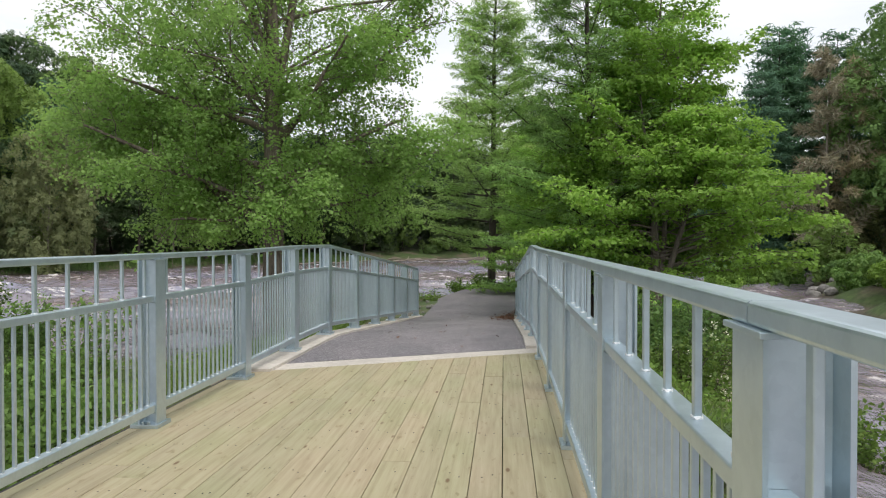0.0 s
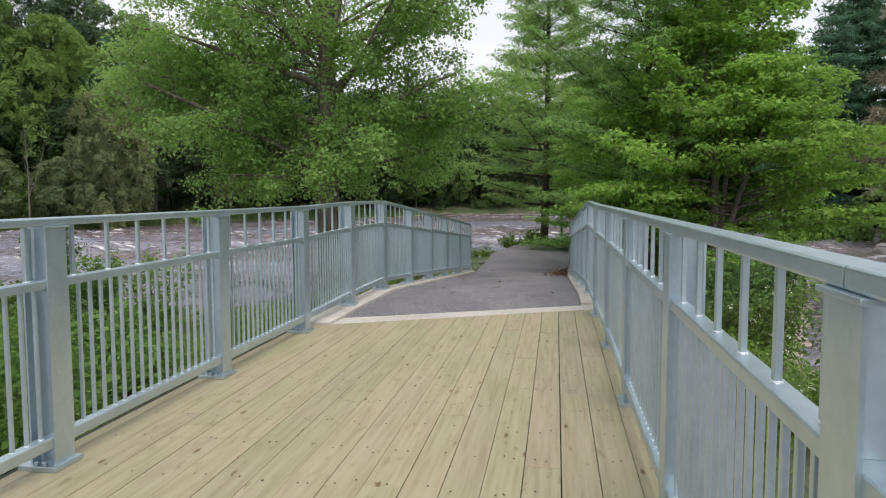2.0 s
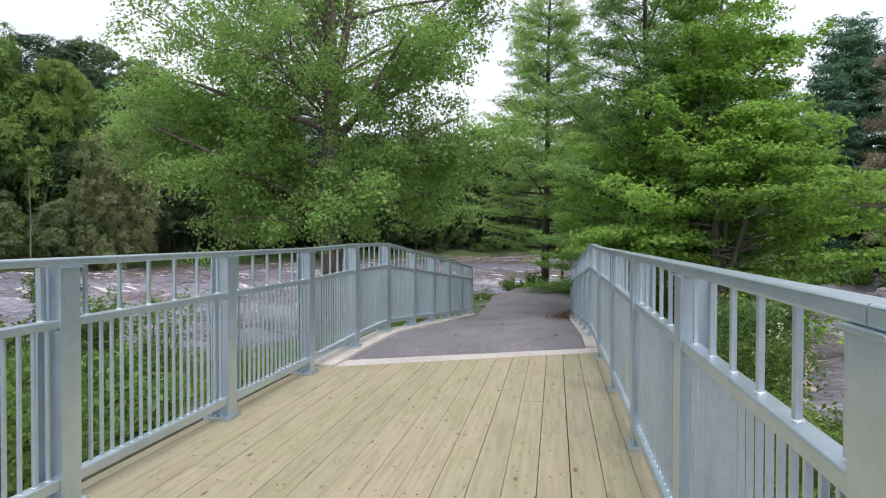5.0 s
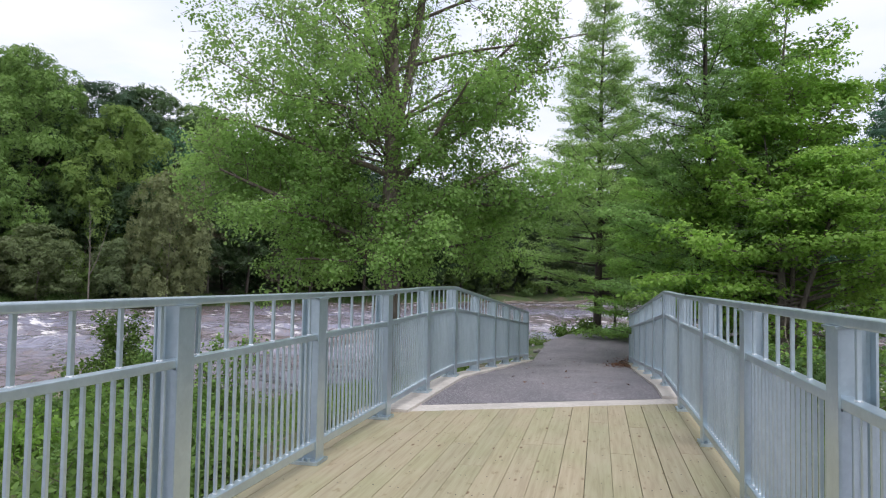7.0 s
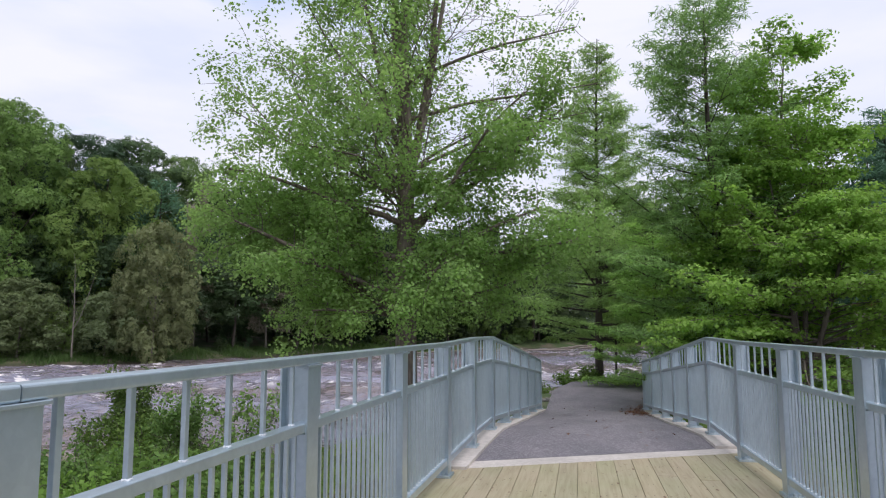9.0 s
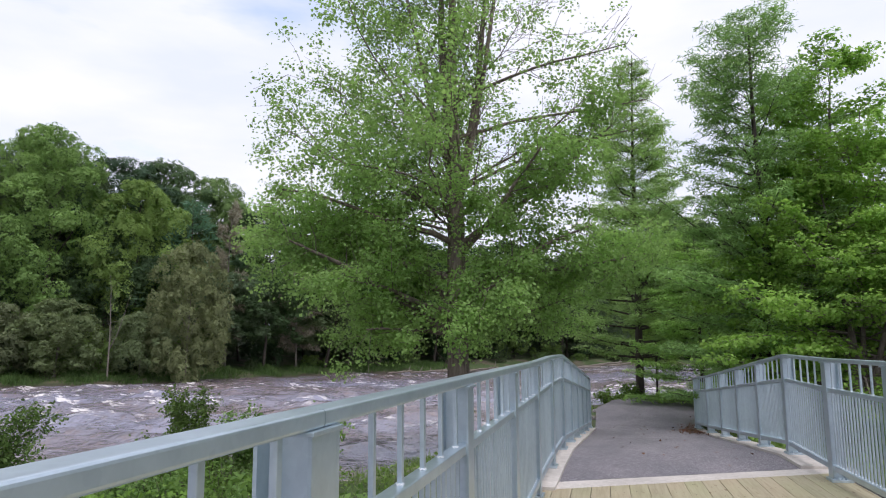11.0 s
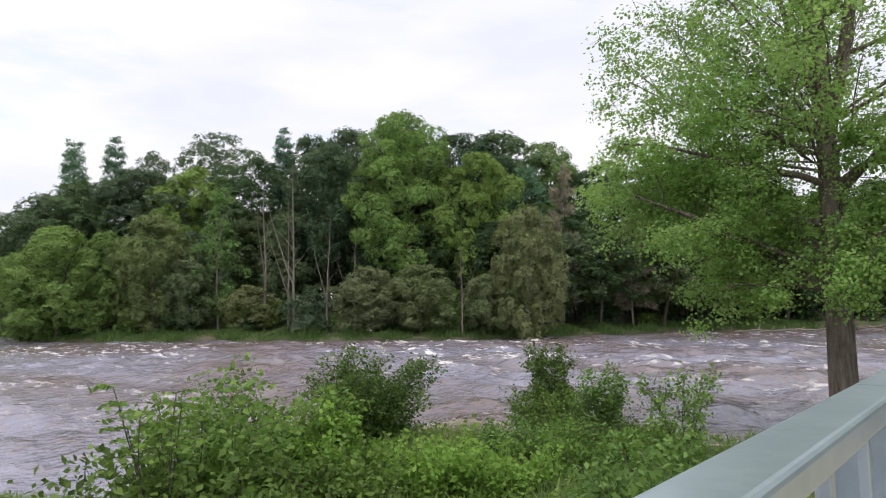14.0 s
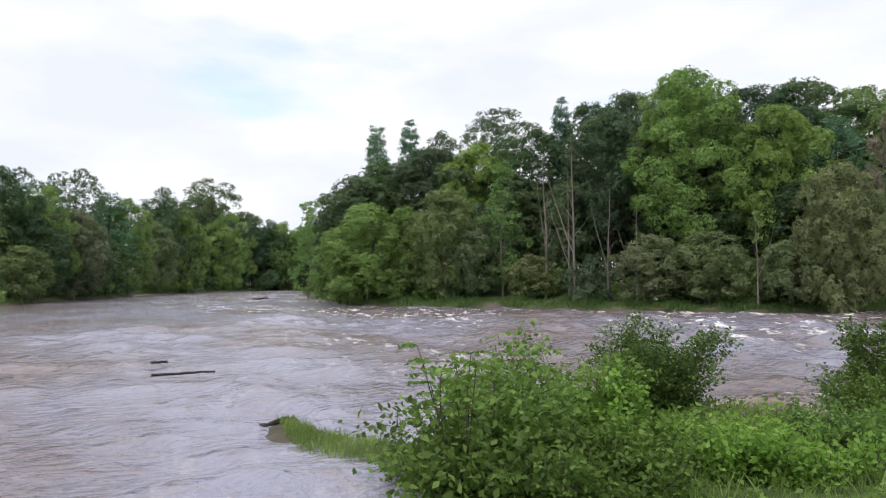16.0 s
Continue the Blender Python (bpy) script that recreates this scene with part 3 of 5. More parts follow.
def slab_mesh(name, pts, z0, z1, material):
    n = len(pts)
    V = [(x, y, z0) for x, y in pts] + [(x, y, z1) for x, y in pts]
    F = [tuple(range(n - 1, -1, -1)), tuple(range(n, 2 * n))] + [(i, (i + 1) % n, n + (i + 1) % n, n + i) for i in range(n)]
    return mesh_of(name, V, F, material)


def rail_left(y):
    """The inner face of the west railing."""
    return float(np.interp(y, [-20, 7.14, 8.75, 10.3, 19.5], [-1.540, -1.529, -1.50, -1.458, -1.28]))


def rail_right(y):
    """The inner face of the east railing."""
    return float(np.interp(y, [-20, 7.0, 10.42, 20.1], [1.5275, 1.511, 1.478, 1.42]))


band = [(-2.0, deck_end(-2.0) + 0.006), (2.0, deck_end(2.0) + 0.006), (2.0, deck_end(2.0) + 0.37), (-2.0, deck_end(-2.0) + 0.43)]
put("bearing_slab", slab_mesh("bearing_slab", band, -1.4, -0.003, CONCRETE), abut)
YS = [7.5, 8.2, 8.8, 9.4, 10.0, 10.35, 11, 12, 13, 14, 15, 16, 17, 18, 19.0, 19.75]
put("kerb", strip_mesh("kerb", YS, lambda y: rail_left(y) - 0.22, lambda y: rail_left(y) + 0.10, lambda y: path_z(y) + 0.03, 0.9, CONCRETE), abut)
put("kerb", strip_mesh("kerb", YS[3:] + [20.3], lambda y: rail_right(y) - 0.10, lambda y: rail_right(y) + 0.22, lambda y: path_z(y) + 0.03, 0.9, CONCRETE), abut)


def path_side(y, side):
    if side < 0:
        return float(np.interp(y, [8.0, 9.75, 11.4, 14.5, 19.7, 26, 29, 32], [-1.45, -1.43, -1.36, -1.27, -1.19, -1.24, -0.6, 2.2]))
    return float(np.interp(y, [8.2, 9.45, 11.4, 14.5, 19.7, 24, 28, 32], [1.44, 1.42, 1.37, 1.36, 1.40, 2.35, 5.7, 8.7]))


def path_mesh():
    V, F, n = [], [], 13
    rows = list(np.arange(0, 1.0001, 1 / 60))
    for r in rows:
        for k in range(n):
            u = k / (n - 1)
            x0 = -1.45 + 2.87 * u
            y0 = deck_end(x0) + 0.43 - 0.021 * (x0 + 1.45)
            y = y0 + (31.6 - y0) * r
            x = path_side(y, -1) * (1 - u) + path_side(y, 1) * u
            crown = 0.03 * (1 - (2 * u - 1) ** 2) * min(1, 8 * r) - 0.004
            V.append((x, y, float(path_z(y)) + crown + 0.006 * math.sin(5 * x + 3 * y)))
    for i in range(len(rows) - 1):
        for k in range(n - 1):
            a = i * n + k
            F.append((a, a + 1, a + n + 1, a + n))
    return mesh_of("path", V, F, ASPHALT, True)


tagged(put("path", path_mesh()), "grey asphalt footpath sloping down from the bridge", "path", kind="structure")
# ---- railings ----
TOP, TOP_H, MID, MID_H, LOW, LOW_H = 1.285, 0.043, 0.960, 0.045, 0.118, 0.060
DEPTH, FLANGE = 0.146, 0.150


def picket_mesh(a, b, height):
    return box_mesh("picket", -a / 2, a / 2, -b / 2, b / 2, 0, height, STEEL, 0.003)


PICKET_LOW = picket_mesh(0.019, 0.019, MID - LOW - LOW_H)
PICKET_UP = picket_mesh(0.019, 0.026, TOP - MID - MID_H)
bm_w = bmesh.new()
bmesh.ops.create_icosphere(bm_w, subdivisions=1, radius=1.0, matrix=Matrix.Diagonal((0.017, 0.025, 0.007, 1)))
WELD_ME = bpy.data.meshes.new("weld_bead")
bm_w.to_mesh(WELD_ME)
bm_w.free()
WELD_ME.materials.append(WELD)


def prism(name, prof, z0, z1, material):
    n = len(prof)
    V = [(x, y, z) for z in (z0, z1) for x, y in prof]
    F = [(i, (i + 1) % n, n + (i + 1) % n, n + i) for i in range(n)] + [tuple(range(n - 1, -1, -1)), tuple(range(n, 2 * n))]
    return mesh_of(name, V, F, material)


def post_mesh(side):
    """A wide-flanged H-section; its flanges lie along the rail, the inner one at x = 0. side: +1 where the deck lies towards -x."""
    w, t, k = FLANGE / 2, 0.010, 0.010
    web0, web1 = -0.0035, 0.0035
    prof = [(0, -w), (t, -w), (t, web0 - k), (t + k, web0), (DEPTH - t - k, web0), (DEPTH - t, web0 - k), (DEPTH - t, -w), (DEPTH, -w),
            (DEPTH, w), (DEPTH - t, w), (DEPTH - t, web1 + k), (DEPTH - t - k, web1), (t + k, web1), (t, web1 + k), (t, w), (0, w)]
    if side < 0:
        prof = [(-x, y) for x, y in prof[::-1]]
    return prism("post", prof, 0.028, TOP - 0.012, STEEL)


def seat_mesh(side, v):
    """A small angle that carries a rail's end at the post's web; v: which way along the rail."""
    prof = [(0, 0), (0.075, 0), (0.075, 0.009), (0.009, 0.009), (0.009, 0.048), (0, 0.048)]
    V = [(side * x, v * (0.004 + y), -z) for x in (0.016, 0.084) for y, z in prof]
    F = [(i, (i + 1) % 6, 6 + (i + 1) % 6, 6 + i) for i in range(6)] + [tuple(range(5, -1, -1)), tuple(range(6, 12))]
    return mesh_of("bracket", V, F, STEEL)


def picket_row(a, b, offs, height, w, z):
    """The pickets of one bay of the far stretch in one mesh."""
    V, F = [], []
    for t in offs:
        p = a.lerp(b, t)
        i = len(V)
        V += [(p.x + sx * w, p.y + sy * w, p.z + z + h) for h in (0, height) for sx, sy in ((-1, -1), (1, -1), (1, 1), (-1, 1))]
        F += [(i + k, i + (k + 1) % 4, i + 4 + (k + 1) % 4, i + 4 + k) for k in range(4)]
    return mesh_of("picket_row", V, F, STEEL)


def railing(name, label, side, line, posts, zfun, joint):
    rail = thing(name, label, "railing", group="bridge railings")
    post_me = post_mesh(side)
    plate_me = box_mesh("base_plate", -0.024, DEPTH + 0.05, -0.108, 0.108, 0.0, 0.028, STEEL, 0.002)
    seats = [seat_mesh(side, -1), seat_mesh(side, 1)]
    bolt_me = box_mesh("bolt", -0.011, 0.011, -0.011, 0.011, 0.0, 0.022, STEEL, 0.004)
    cap_me = box_mesh("cap_plate", -0.012, 0.092, -0.094, 0.094, TOP - 0.0118, TOP - 0.0004, STEEL, 0.002)
    pts = [Vector((line(y), y, float(zfun(y)))) for y in posts]
    for i, p in enumerate(pts):
        q = pts[min(i + 1, len(pts) - 1)] - pts[max(i - 1, 0)]
        at = pose(p.x, p.y, p.z, 0, 0, math.degrees(math.atan2(-q.x, q.y)))
        turned = Matrix.Identity(4) if side > 0 else Matrix.Rotation(math.pi, 4, "Z")
        post = put("post", post_me, rail, at)
        put("cap_plate", cap_me, post, turned)
        put("base_plate", plate_me, post, turned)
        if p.y > -1:
            for bx in (0.05, DEPTH - 0.05):
                for by in (-0.09, 0.09):
                    put("bolt", bolt_me, post, pose(bx * side, by, 0.028))
            for me in seats:
                put("bracket", me, post, pose(0, 0, MID - 0.001))
                put("bracket", me, post, pose(0, 0, LOW - 0.001))
    apex = [i for i, y in enumerate(posts) if 10.2 < y < 10.5][0]
    for i, (a, b) in enumerate(zip(pts, pts[1:])):
        d = (b - a).normalized()
        off = Vector((0.043 * side, 0, TOP))
        g0 = 0.0025 if i % 2 == joint or i == apex else 0.0
        g1 = 0.0025 if (i + 1) % 2 == joint or i + 1 == apex else 0.0
        put("handrail", bar_mesh("handrail", a + d * g0 + off, b - d * g1 + off, 0.086, TOP_H, STEEL, 0.009), rail)
    for a, b in zip(pts, pts[1:]):
        d = (b - a).normalized()
        a2, b2 = a + d * 0.005, b - d * 0.005
        for nm, z, w, h in (("mid_rail", MID, 0.066, MID_H), ("bottom_rail", LOW, 0.066, LOW_H)):
            o = Vector((0.043 * side, 0, z))
            put(nm, bar_mesh(nm, a2 + o, b2 + o, w, h, STEEL, 0.006), rail)
        turn = math.degrees(math.atan2(-d.x, d.y))
        low = [0.064 + 0.0513 * k for k in range(18)]
        high = [0.095 + 0.1635 * k for k in range(6)]
        o = Vector((0.045 * side, 0, 0))
        if b.y < 0:
            put("picket_row", picket_row(a + o, b + o, low, MID - LOW - LOW_H, 0.0095, LOW + LOW_H), rail)["kind"] = "stuff"
            put("picket_row", picket_row(a + o, b + o, high, TOP - MID - MID_H, 0.011, MID + MID_H), rail)["kind"] = "stuff"
            continue
        for t in low:
            p = a.lerp(b, t) + o
            one = put("picket", PICKET_LOW, rail, pose(p.x, p.y, p.z + LOW + LOW_H, 0, 0, turn))
            if 0 < p.y < 10.5:
                put("weld_bead", WELD_ME, one, pose(0, 0, 0.002) @ Matrix.Diagonal((0.85, 0.7, 0.9, 1)))
        for t in high:
            p = a.lerp(b, t) + o
            one = put("picket", PICKET_UP, rail, pose(p.x, p.y, p.z + MID + MID_H, 0, 0, turn))
            put("weld_bead", WELD_ME, one, pose(0, 0, 0.003))
    return rail


railing("railing_west", "galvanised steel bridge railing with close pickets below", -1, rail_left,
        [-17.25, -15.37, -13.49, -11.61, -9.73, -7.85, -5.97, -4.09, -2.21, -0.33, 1.545, 3.424, 5.295, 7.14, 8.75, 10.3, 12.1, 13.9, 15.7, 17.55, 19.5],
        lambda y: path_z(y) + (0.03 if y > 8.0 else 0.0), 0)
railing("railing_east", "galvanised steel bridge railing with a handrail joint", 1, rail_right,
        [-17.1, -15.26, -13.42, -11.58, -9.74, -7.9, -6.06, -4.22, -2.30, -0.46, 1.374, 3.215, 5.03, 6.86, 8.61, 10.42, 12.15, 13.95, 15.8, 17.8, 20.1],
        lambda y: path_z(y) + (0.03 if y > 9.3 else 0.0), 0)


# ---- trees and plants ----
def bend(start, way, length, steps, rng, wobble=0.12, lift=0.0, r0=0.1, r1=0.02):
    """A limb as a list of (point, radius)."""
    p, d = Vector(start), Vector(way).normalized()
    out = [(p.copy(), r0)]
    for i in range(steps):
        d = (d + Vector(rng.normal(scale=wobble, size=3)) + Vector((0, 0, lift))).normalized()
        p = p + d * (length / steps)
        out.append((p.copy(), r0 + (r1 - r0) * (i + 1) / steps))
    return out


def along(limb, t):
    k = min(int(t * (len(limb) - 1)), len(limb) - 2)
    f = t * (len(limb) - 1) - k
    (a, ra), (b, rb) = limb[k], limb[k + 1]
    return a.lerp(b, f), ra + (rb - ra) * f, (b - a).normalized()


def side_way(d, rng, spread=1.0, up=0.25):
    v = Vector(rng.normal(size=3))
    v = (v - d * v.dot(d)).normalized()
    return (d * (1 - 0.5 * spread) + v * spread + Vector((0, 0, up))).normalized()


def tree(name, label, category, at, trunk_me, crown_me, group=""):
    ob = thing(name, label, category, at, group)
    put("trunk", trunk_me, ob)
    if crown_me is not None:
        put("crown", crown_me, ob)
    return ob


def cloud(nodes, per, spread, rng, squash=0.8):
    """Points scattered round the nodes (n x 3)."""
    nodes = np.asarray(nodes)
    c = np.repeat(nodes, per, axis=0)
    j = rng.normal(size=c.shape) * spread
    j[:, 2] *= squash
    return c + j


def puffs(centres, radii, cover, size, rng, squash=0.75, slim=0.85, lift=0.35, loose=0.45, droop=0.1, out=None):
    """Leaves heaped on rounded clumps: thick on the upper and outer side, facing away from the clump's middle."""
    area = 0.5 * slim * size * size
    cs, ns = [], []
    for i, (c, r) in enumerate(zip(centres, radii)):
        n = max(4, int(cover * 7.0 * r * r * (0.45 + 0.55 * squash) / area))
        e = rng.normal(size=(n, 3)) + np.array([0, 0, lift])
        if out is not None:
            e += out[i] * 0.5
        e /= np.linalg.norm(e, axis=1)[:, None]
        cs.append(np.asarray(c) + e * np.array([1, 1, squash]) * r * rng.uniform(0.25, 1.4, n)[:, None])
        ns.append(e / np.array([1, 1, squash]) * 0.6 + np.array([0, 0, 0.5]))
    return leaves(np.concatenate(cs), size, rng, 0.3, slim, droop, None, np.concatenate(ns), loose)


def poplar_meshes(seed):
    """The large poplar by the bridge: one stout bole, upright stems above, long spreading limbs below."""
    rng = np.random.default_rng(seed)
    bole = bend((0, 0, -0.3), (0.0, 0, 1), 6.5, 8, rng, 0.022, 0.05, 0.29, 0.19)
    limbs, stems, puff, radius, outs = [bole], [], [[], []], [[], []], [[], []]
    fork = bole[-1][0]
    for way, ln, r in (((0.05, 0.0, 1), 9.6, 0.165), ((-0.10, 0.05, 1), 8.8, 0.13), ((0.19, 0.03, 1), 8.8, 0.11), ((-0.24, -0.1, 1), 7.8, 0.07), ((0.24, -0.14, 1), 8.2, 0.08), ((-0.05, 0.22, 1), 7.5, 0.07)):
        st = bend(fork - Vector((0, 0, rng.uniform(0.1, 1.0))), way, ln, 11, rng, 0.035, 0.05, r, 0.02)
        stems.append(st)
        limbs.append(st)

    def leafy(limb, k, t0, n, length, size):
        """Side shoots along a limb, each with clumps of leaves."""
        for t in np.linspace(t0, 1.0, n):
            p, r, d = along(limb, min(1.0, t + rng.uniform(-0.04, 0.04)))
            sb = bend(p, side_way(d, rng, 0.85, 0.12), length * rng.uniform(0.5, 1.15), 4, rng, 0.14, -0.01, min(0.014, max(0.007, r * 0.4)), 0.004)
            limbs.append(sb)
            for u in (0.45, 0.8, 1.0):
                q, _, dd = along(sb, u)
                if rng.uniform() < (0.85 if k else (0.66 if q.x < 0.5 else 0.24)):
                    puff[k].append(np.array(q) + rng.normal(scale=0.13 - 0.03 * k, size=3))
                    radius[k].append(size * rng.uniform(0.55, 1.2))
                    outs[k].append(np.array(dd))
                    for _ in range(2 * k):
                        limbs.append(bend(q, side_way(dd, rng, 0.9, 0.1), size * rng.uniform(0.7, 1.2), 2, rng, 0.2, 0, 0.007, 0.003))

    for way, h, ln, r in (((-1, -0.25, 0.5), 1.9, 4.4, 0.13), ((-0.9, 0.5, 0.42), 2.5, 4.6, 0.10), ((0.95, -0.3, 0.4), 2.8, 3.5, 0.09), ((0.55, -0.9, 0.3), 2.3, 2.2, 0.07),
                          ((-0.75, -0.9, 0.3), 2.4, 3.2, 0.08), ((0.6, 0.9, 0.35), 2.8, 3.6, 0.08), ((-1, 0.05, 0.42), 3.2, 4.7, 0.10), ((1, 0.2, 0.32), 3.0, 3.9, 0.08),
                          ((-0.3, 1, 0.35), 2.6, 3.6, 0.08), ((0.75, -0.6, 0.35), 3.7, 3.6, 0.08), ((-0.85, -0.55, 0.45), 4.0, 4.2, 0.08), ((1, -0.1, 0.5), 3.9, 4.6, 0.085),
                          ((-0.95, 0.3, 0.05), 2.0, 3.0, 0.06), ((-0.75, -0.6, 0.02), 1.9, 2.3, 0.05), ((0.5, -0.7, 0.05), 2.0, 1.5, 0.05), ((0.85, 0.3, 0.1), 2.2, 2.4, 0.05)):
        p = along(bole, (h + 1.2) / 6.5)[0]
        lb = bend(p, way, ln, 7, rng, 0.10, -0.015, r, 0.02)
        limbs.append(lb)
        leafy(lb, 1, 0.2, int(4.6 * ln), 1.15, 0.40)
    for way, h, ln, r in (((-0.75, -0.3, 0.8), 4.3, 5.4, 0.05), ((-0.8, 0.15, 0.95), 4.9, 5.4, 0.05), ((1, -0.1, 0.34), 4.7, 4.2, 0.07), ((0.8, 0.4, 0.9), 5.2, 5.0, 0.045), ((0.3, -0.8, 0.8), 4.8, 4.0, 0.045), ((-0.2, 0.8, 0.8), 4.6, 4.4, 0.05),
                          ((-1, -0.1, 0.45), 4.6, 5.0, 0.04), ((-0.6, -0.7, 0.6), 4.9, 4.6, 0.04), ((-0.5, -0.2, 1), 5.2, 6.0, 0.045),
                          ((-0.9, -0.35, 0.3), 4.3, 4.4, 0.04), ((-0.85, 0.4, 0.36), 4.6, 4.6, 0.04), ((-0.35, -0.9, 0.4), 4.4, 3.4, 0.04), ((0.45, -0.8, 0.35), 4.5, 2.6, 0.035), ((-1, 0.0, 0.2), 4.1, 4.2, 0.035)):
        lb = bend(along(bole, (h + 1.2) / 6.5)[0], way, ln, 9, rng, 0.14, 0.015, r * 0.85, 0.01)
        limbs.append(lb)
        leafy(lb, 0, 0.2, int(4.8 * ln), 1.1, 0.36)
    for k in range(8):
        a = 1.9 + 2.6 * rng.uniform() if k % 5 else rng.uniform(-1.2, 1.2)
        lb = bend(along(bole, rng.uniform(0.72, 0.99))[0], (math.cos(a), math.sin(a), 0.3), rng.uniform(1.4, 2.8), 5, rng, 0.1, 0.0, 0.03, 0.008)
        limbs.append(lb)
        leafy(lb, 0, 0.25, 7, 0.8, 0.36)
    for st in stems:
        for t in np.linspace(0.04, 0.98, 14):
            p, r, d = along(st, t)
            lb = bend(p, side_way(d, rng, 0.85, 0.22), (4.9 - 2.0 * t) * rng.uniform(0.5, 1.1), 7, rng, 0.2, 0.05, max(0.009, r * 0.17), 0.005)
            limbs.append(lb)
            leafy(lb, 0, 0.2, 8, 1.0, 0.35)
    for way, h, ln in (((1, -0.15, 0.45), 6.6, 4.4), ((1, 0.1, 0.3), 7.9, 4.6), ((0.95, -0.3, 0.25), 8.8, 4.3)):
        st = stems[0]
        lb = bend(along(st, (h - fork.z) / 9.6)[0], way, ln, 8, rng, 0.05, -0.03, 0.05, 0.012)
        limbs.append(lb)
        leafy(lb, 0, 0.35, 20, 0.9, 0.30)
    V, F = tubes(limbs, 7)
    co = []
    for k, (cover, size) in enumerate(((0.185, 0.074), (0.44, 0.074))):
        c, r, o = np.array(puff[k]), np.array(radius[k]), np.array(outs[k])
        far = np.hypot(c[:, 0], c[:, 1])
        keep = (far < np.interp(c[:, 2], [6.5, 8.5, 11], [5.3, 4.4, 3.7])) & (c[:, 2] > (2.6 if k == 0 else 2.0 + 0.4 * (c[:, 0] > -0.3))) & ((far > 0.4) | (c[:, 2] > 8)) & ~((c[:, 1] < -0.3) & (np.abs(c[:, 0] - 0.05) < 0.2) & (c[:, 2] > 3.0) & (c[:, 2] < 5.6))
        co.append(puffs(c[keep], r[keep], cover, size, rng, 0.72, 0.92, 0.3, 0.5, 0.15, o[keep]))
    return mesh_of("trunk", V, F, POPLAR_BARK, True), quad_mesh("crown", np.concatenate(co), L_POPLAR)


def plume_meshes(seed, height, reach, first, leaf, whorl, needle, cover, plate, rise=0.35, sag=0.0, bole_r=0.15, extra=(), per=5, gaps=0.1):
    """A white pine: straight bole, tiers of limbs, and level plumes of needles along them. reach: the limb's length by its height, 0 to 1."""
    rng = np.random.default_rng(seed)
    bole = bend((0, 0, -0.3), (0, 0, 1), height + 0.3, 14, rng, 0.012, 0.03, bole_r, 0.02)
    limbs, cs, rs_, outs = [bole], [], [], []
    tiers, z = [], first
    while z < height - 0.15:
        f = (z - first) / (height - first)
        a0 = rng.uniform(0, 6.28)
        for k in range(per):
            if rng.uniform() > gaps:
                a = a0 + 6.283 * k / per + rng.uniform(-0.35, 0.35)
                tiers.append((z + rng.uniform(-0.2, 0.2) * whorl, math.cos(a), math.sin(a), rise * (0.15 + f) - sag * (1 - f), reach(f) * rng.uniform(0.65, 1.12)))
        z += whorl * rng.uniform(0.75, 1.3) * (1 - 0.35 * f)
    for z, ax, ay, up, ln in tiers + list(extra):
        p, r, _ = along(bole, min(0.99, (z + 0.3) / (height + 0.3)))
        lb = bend(p, (ax, ay, up), ln, 6, rng, 0.05, 0.025, max(0.012, r * 0.32), 0.006)
        limbs.append(lb)
        for t in np.arange(0.3, 1.001, 0.62 * plate / max(ln, 0.3)):
            q, _, d = along(lb, min(t, 1.0))
            w = plate * (0.55 + 0.75 * (1 - t) * min(1.0, ln / 2.0))
            for s in (-1, 1):
                side = Vector((-d.y * s, d.x * s, 0.1)) * w * rng.uniform(0.3, 1.1)
                e = q + side + d * w * 0.5
                limbs.append([(q, 0.007), (e, 0.003)])
                cs.append(np.array(e) + rng.normal(scale=0.05, size=3))
                rs_.append(w * rng.uniform(0.6, 1.1))
                outs.append(np.array(d))
    V, F = tubes(limbs, 6)
    return mesh_of("trunk", V, F, PINE_BARK, True), quad_mesh("crown", puffs(cs, rs_, cover, needle, rng, 0.3, 0.17, 0.5, 0.55, -0.12, outs), leaf)


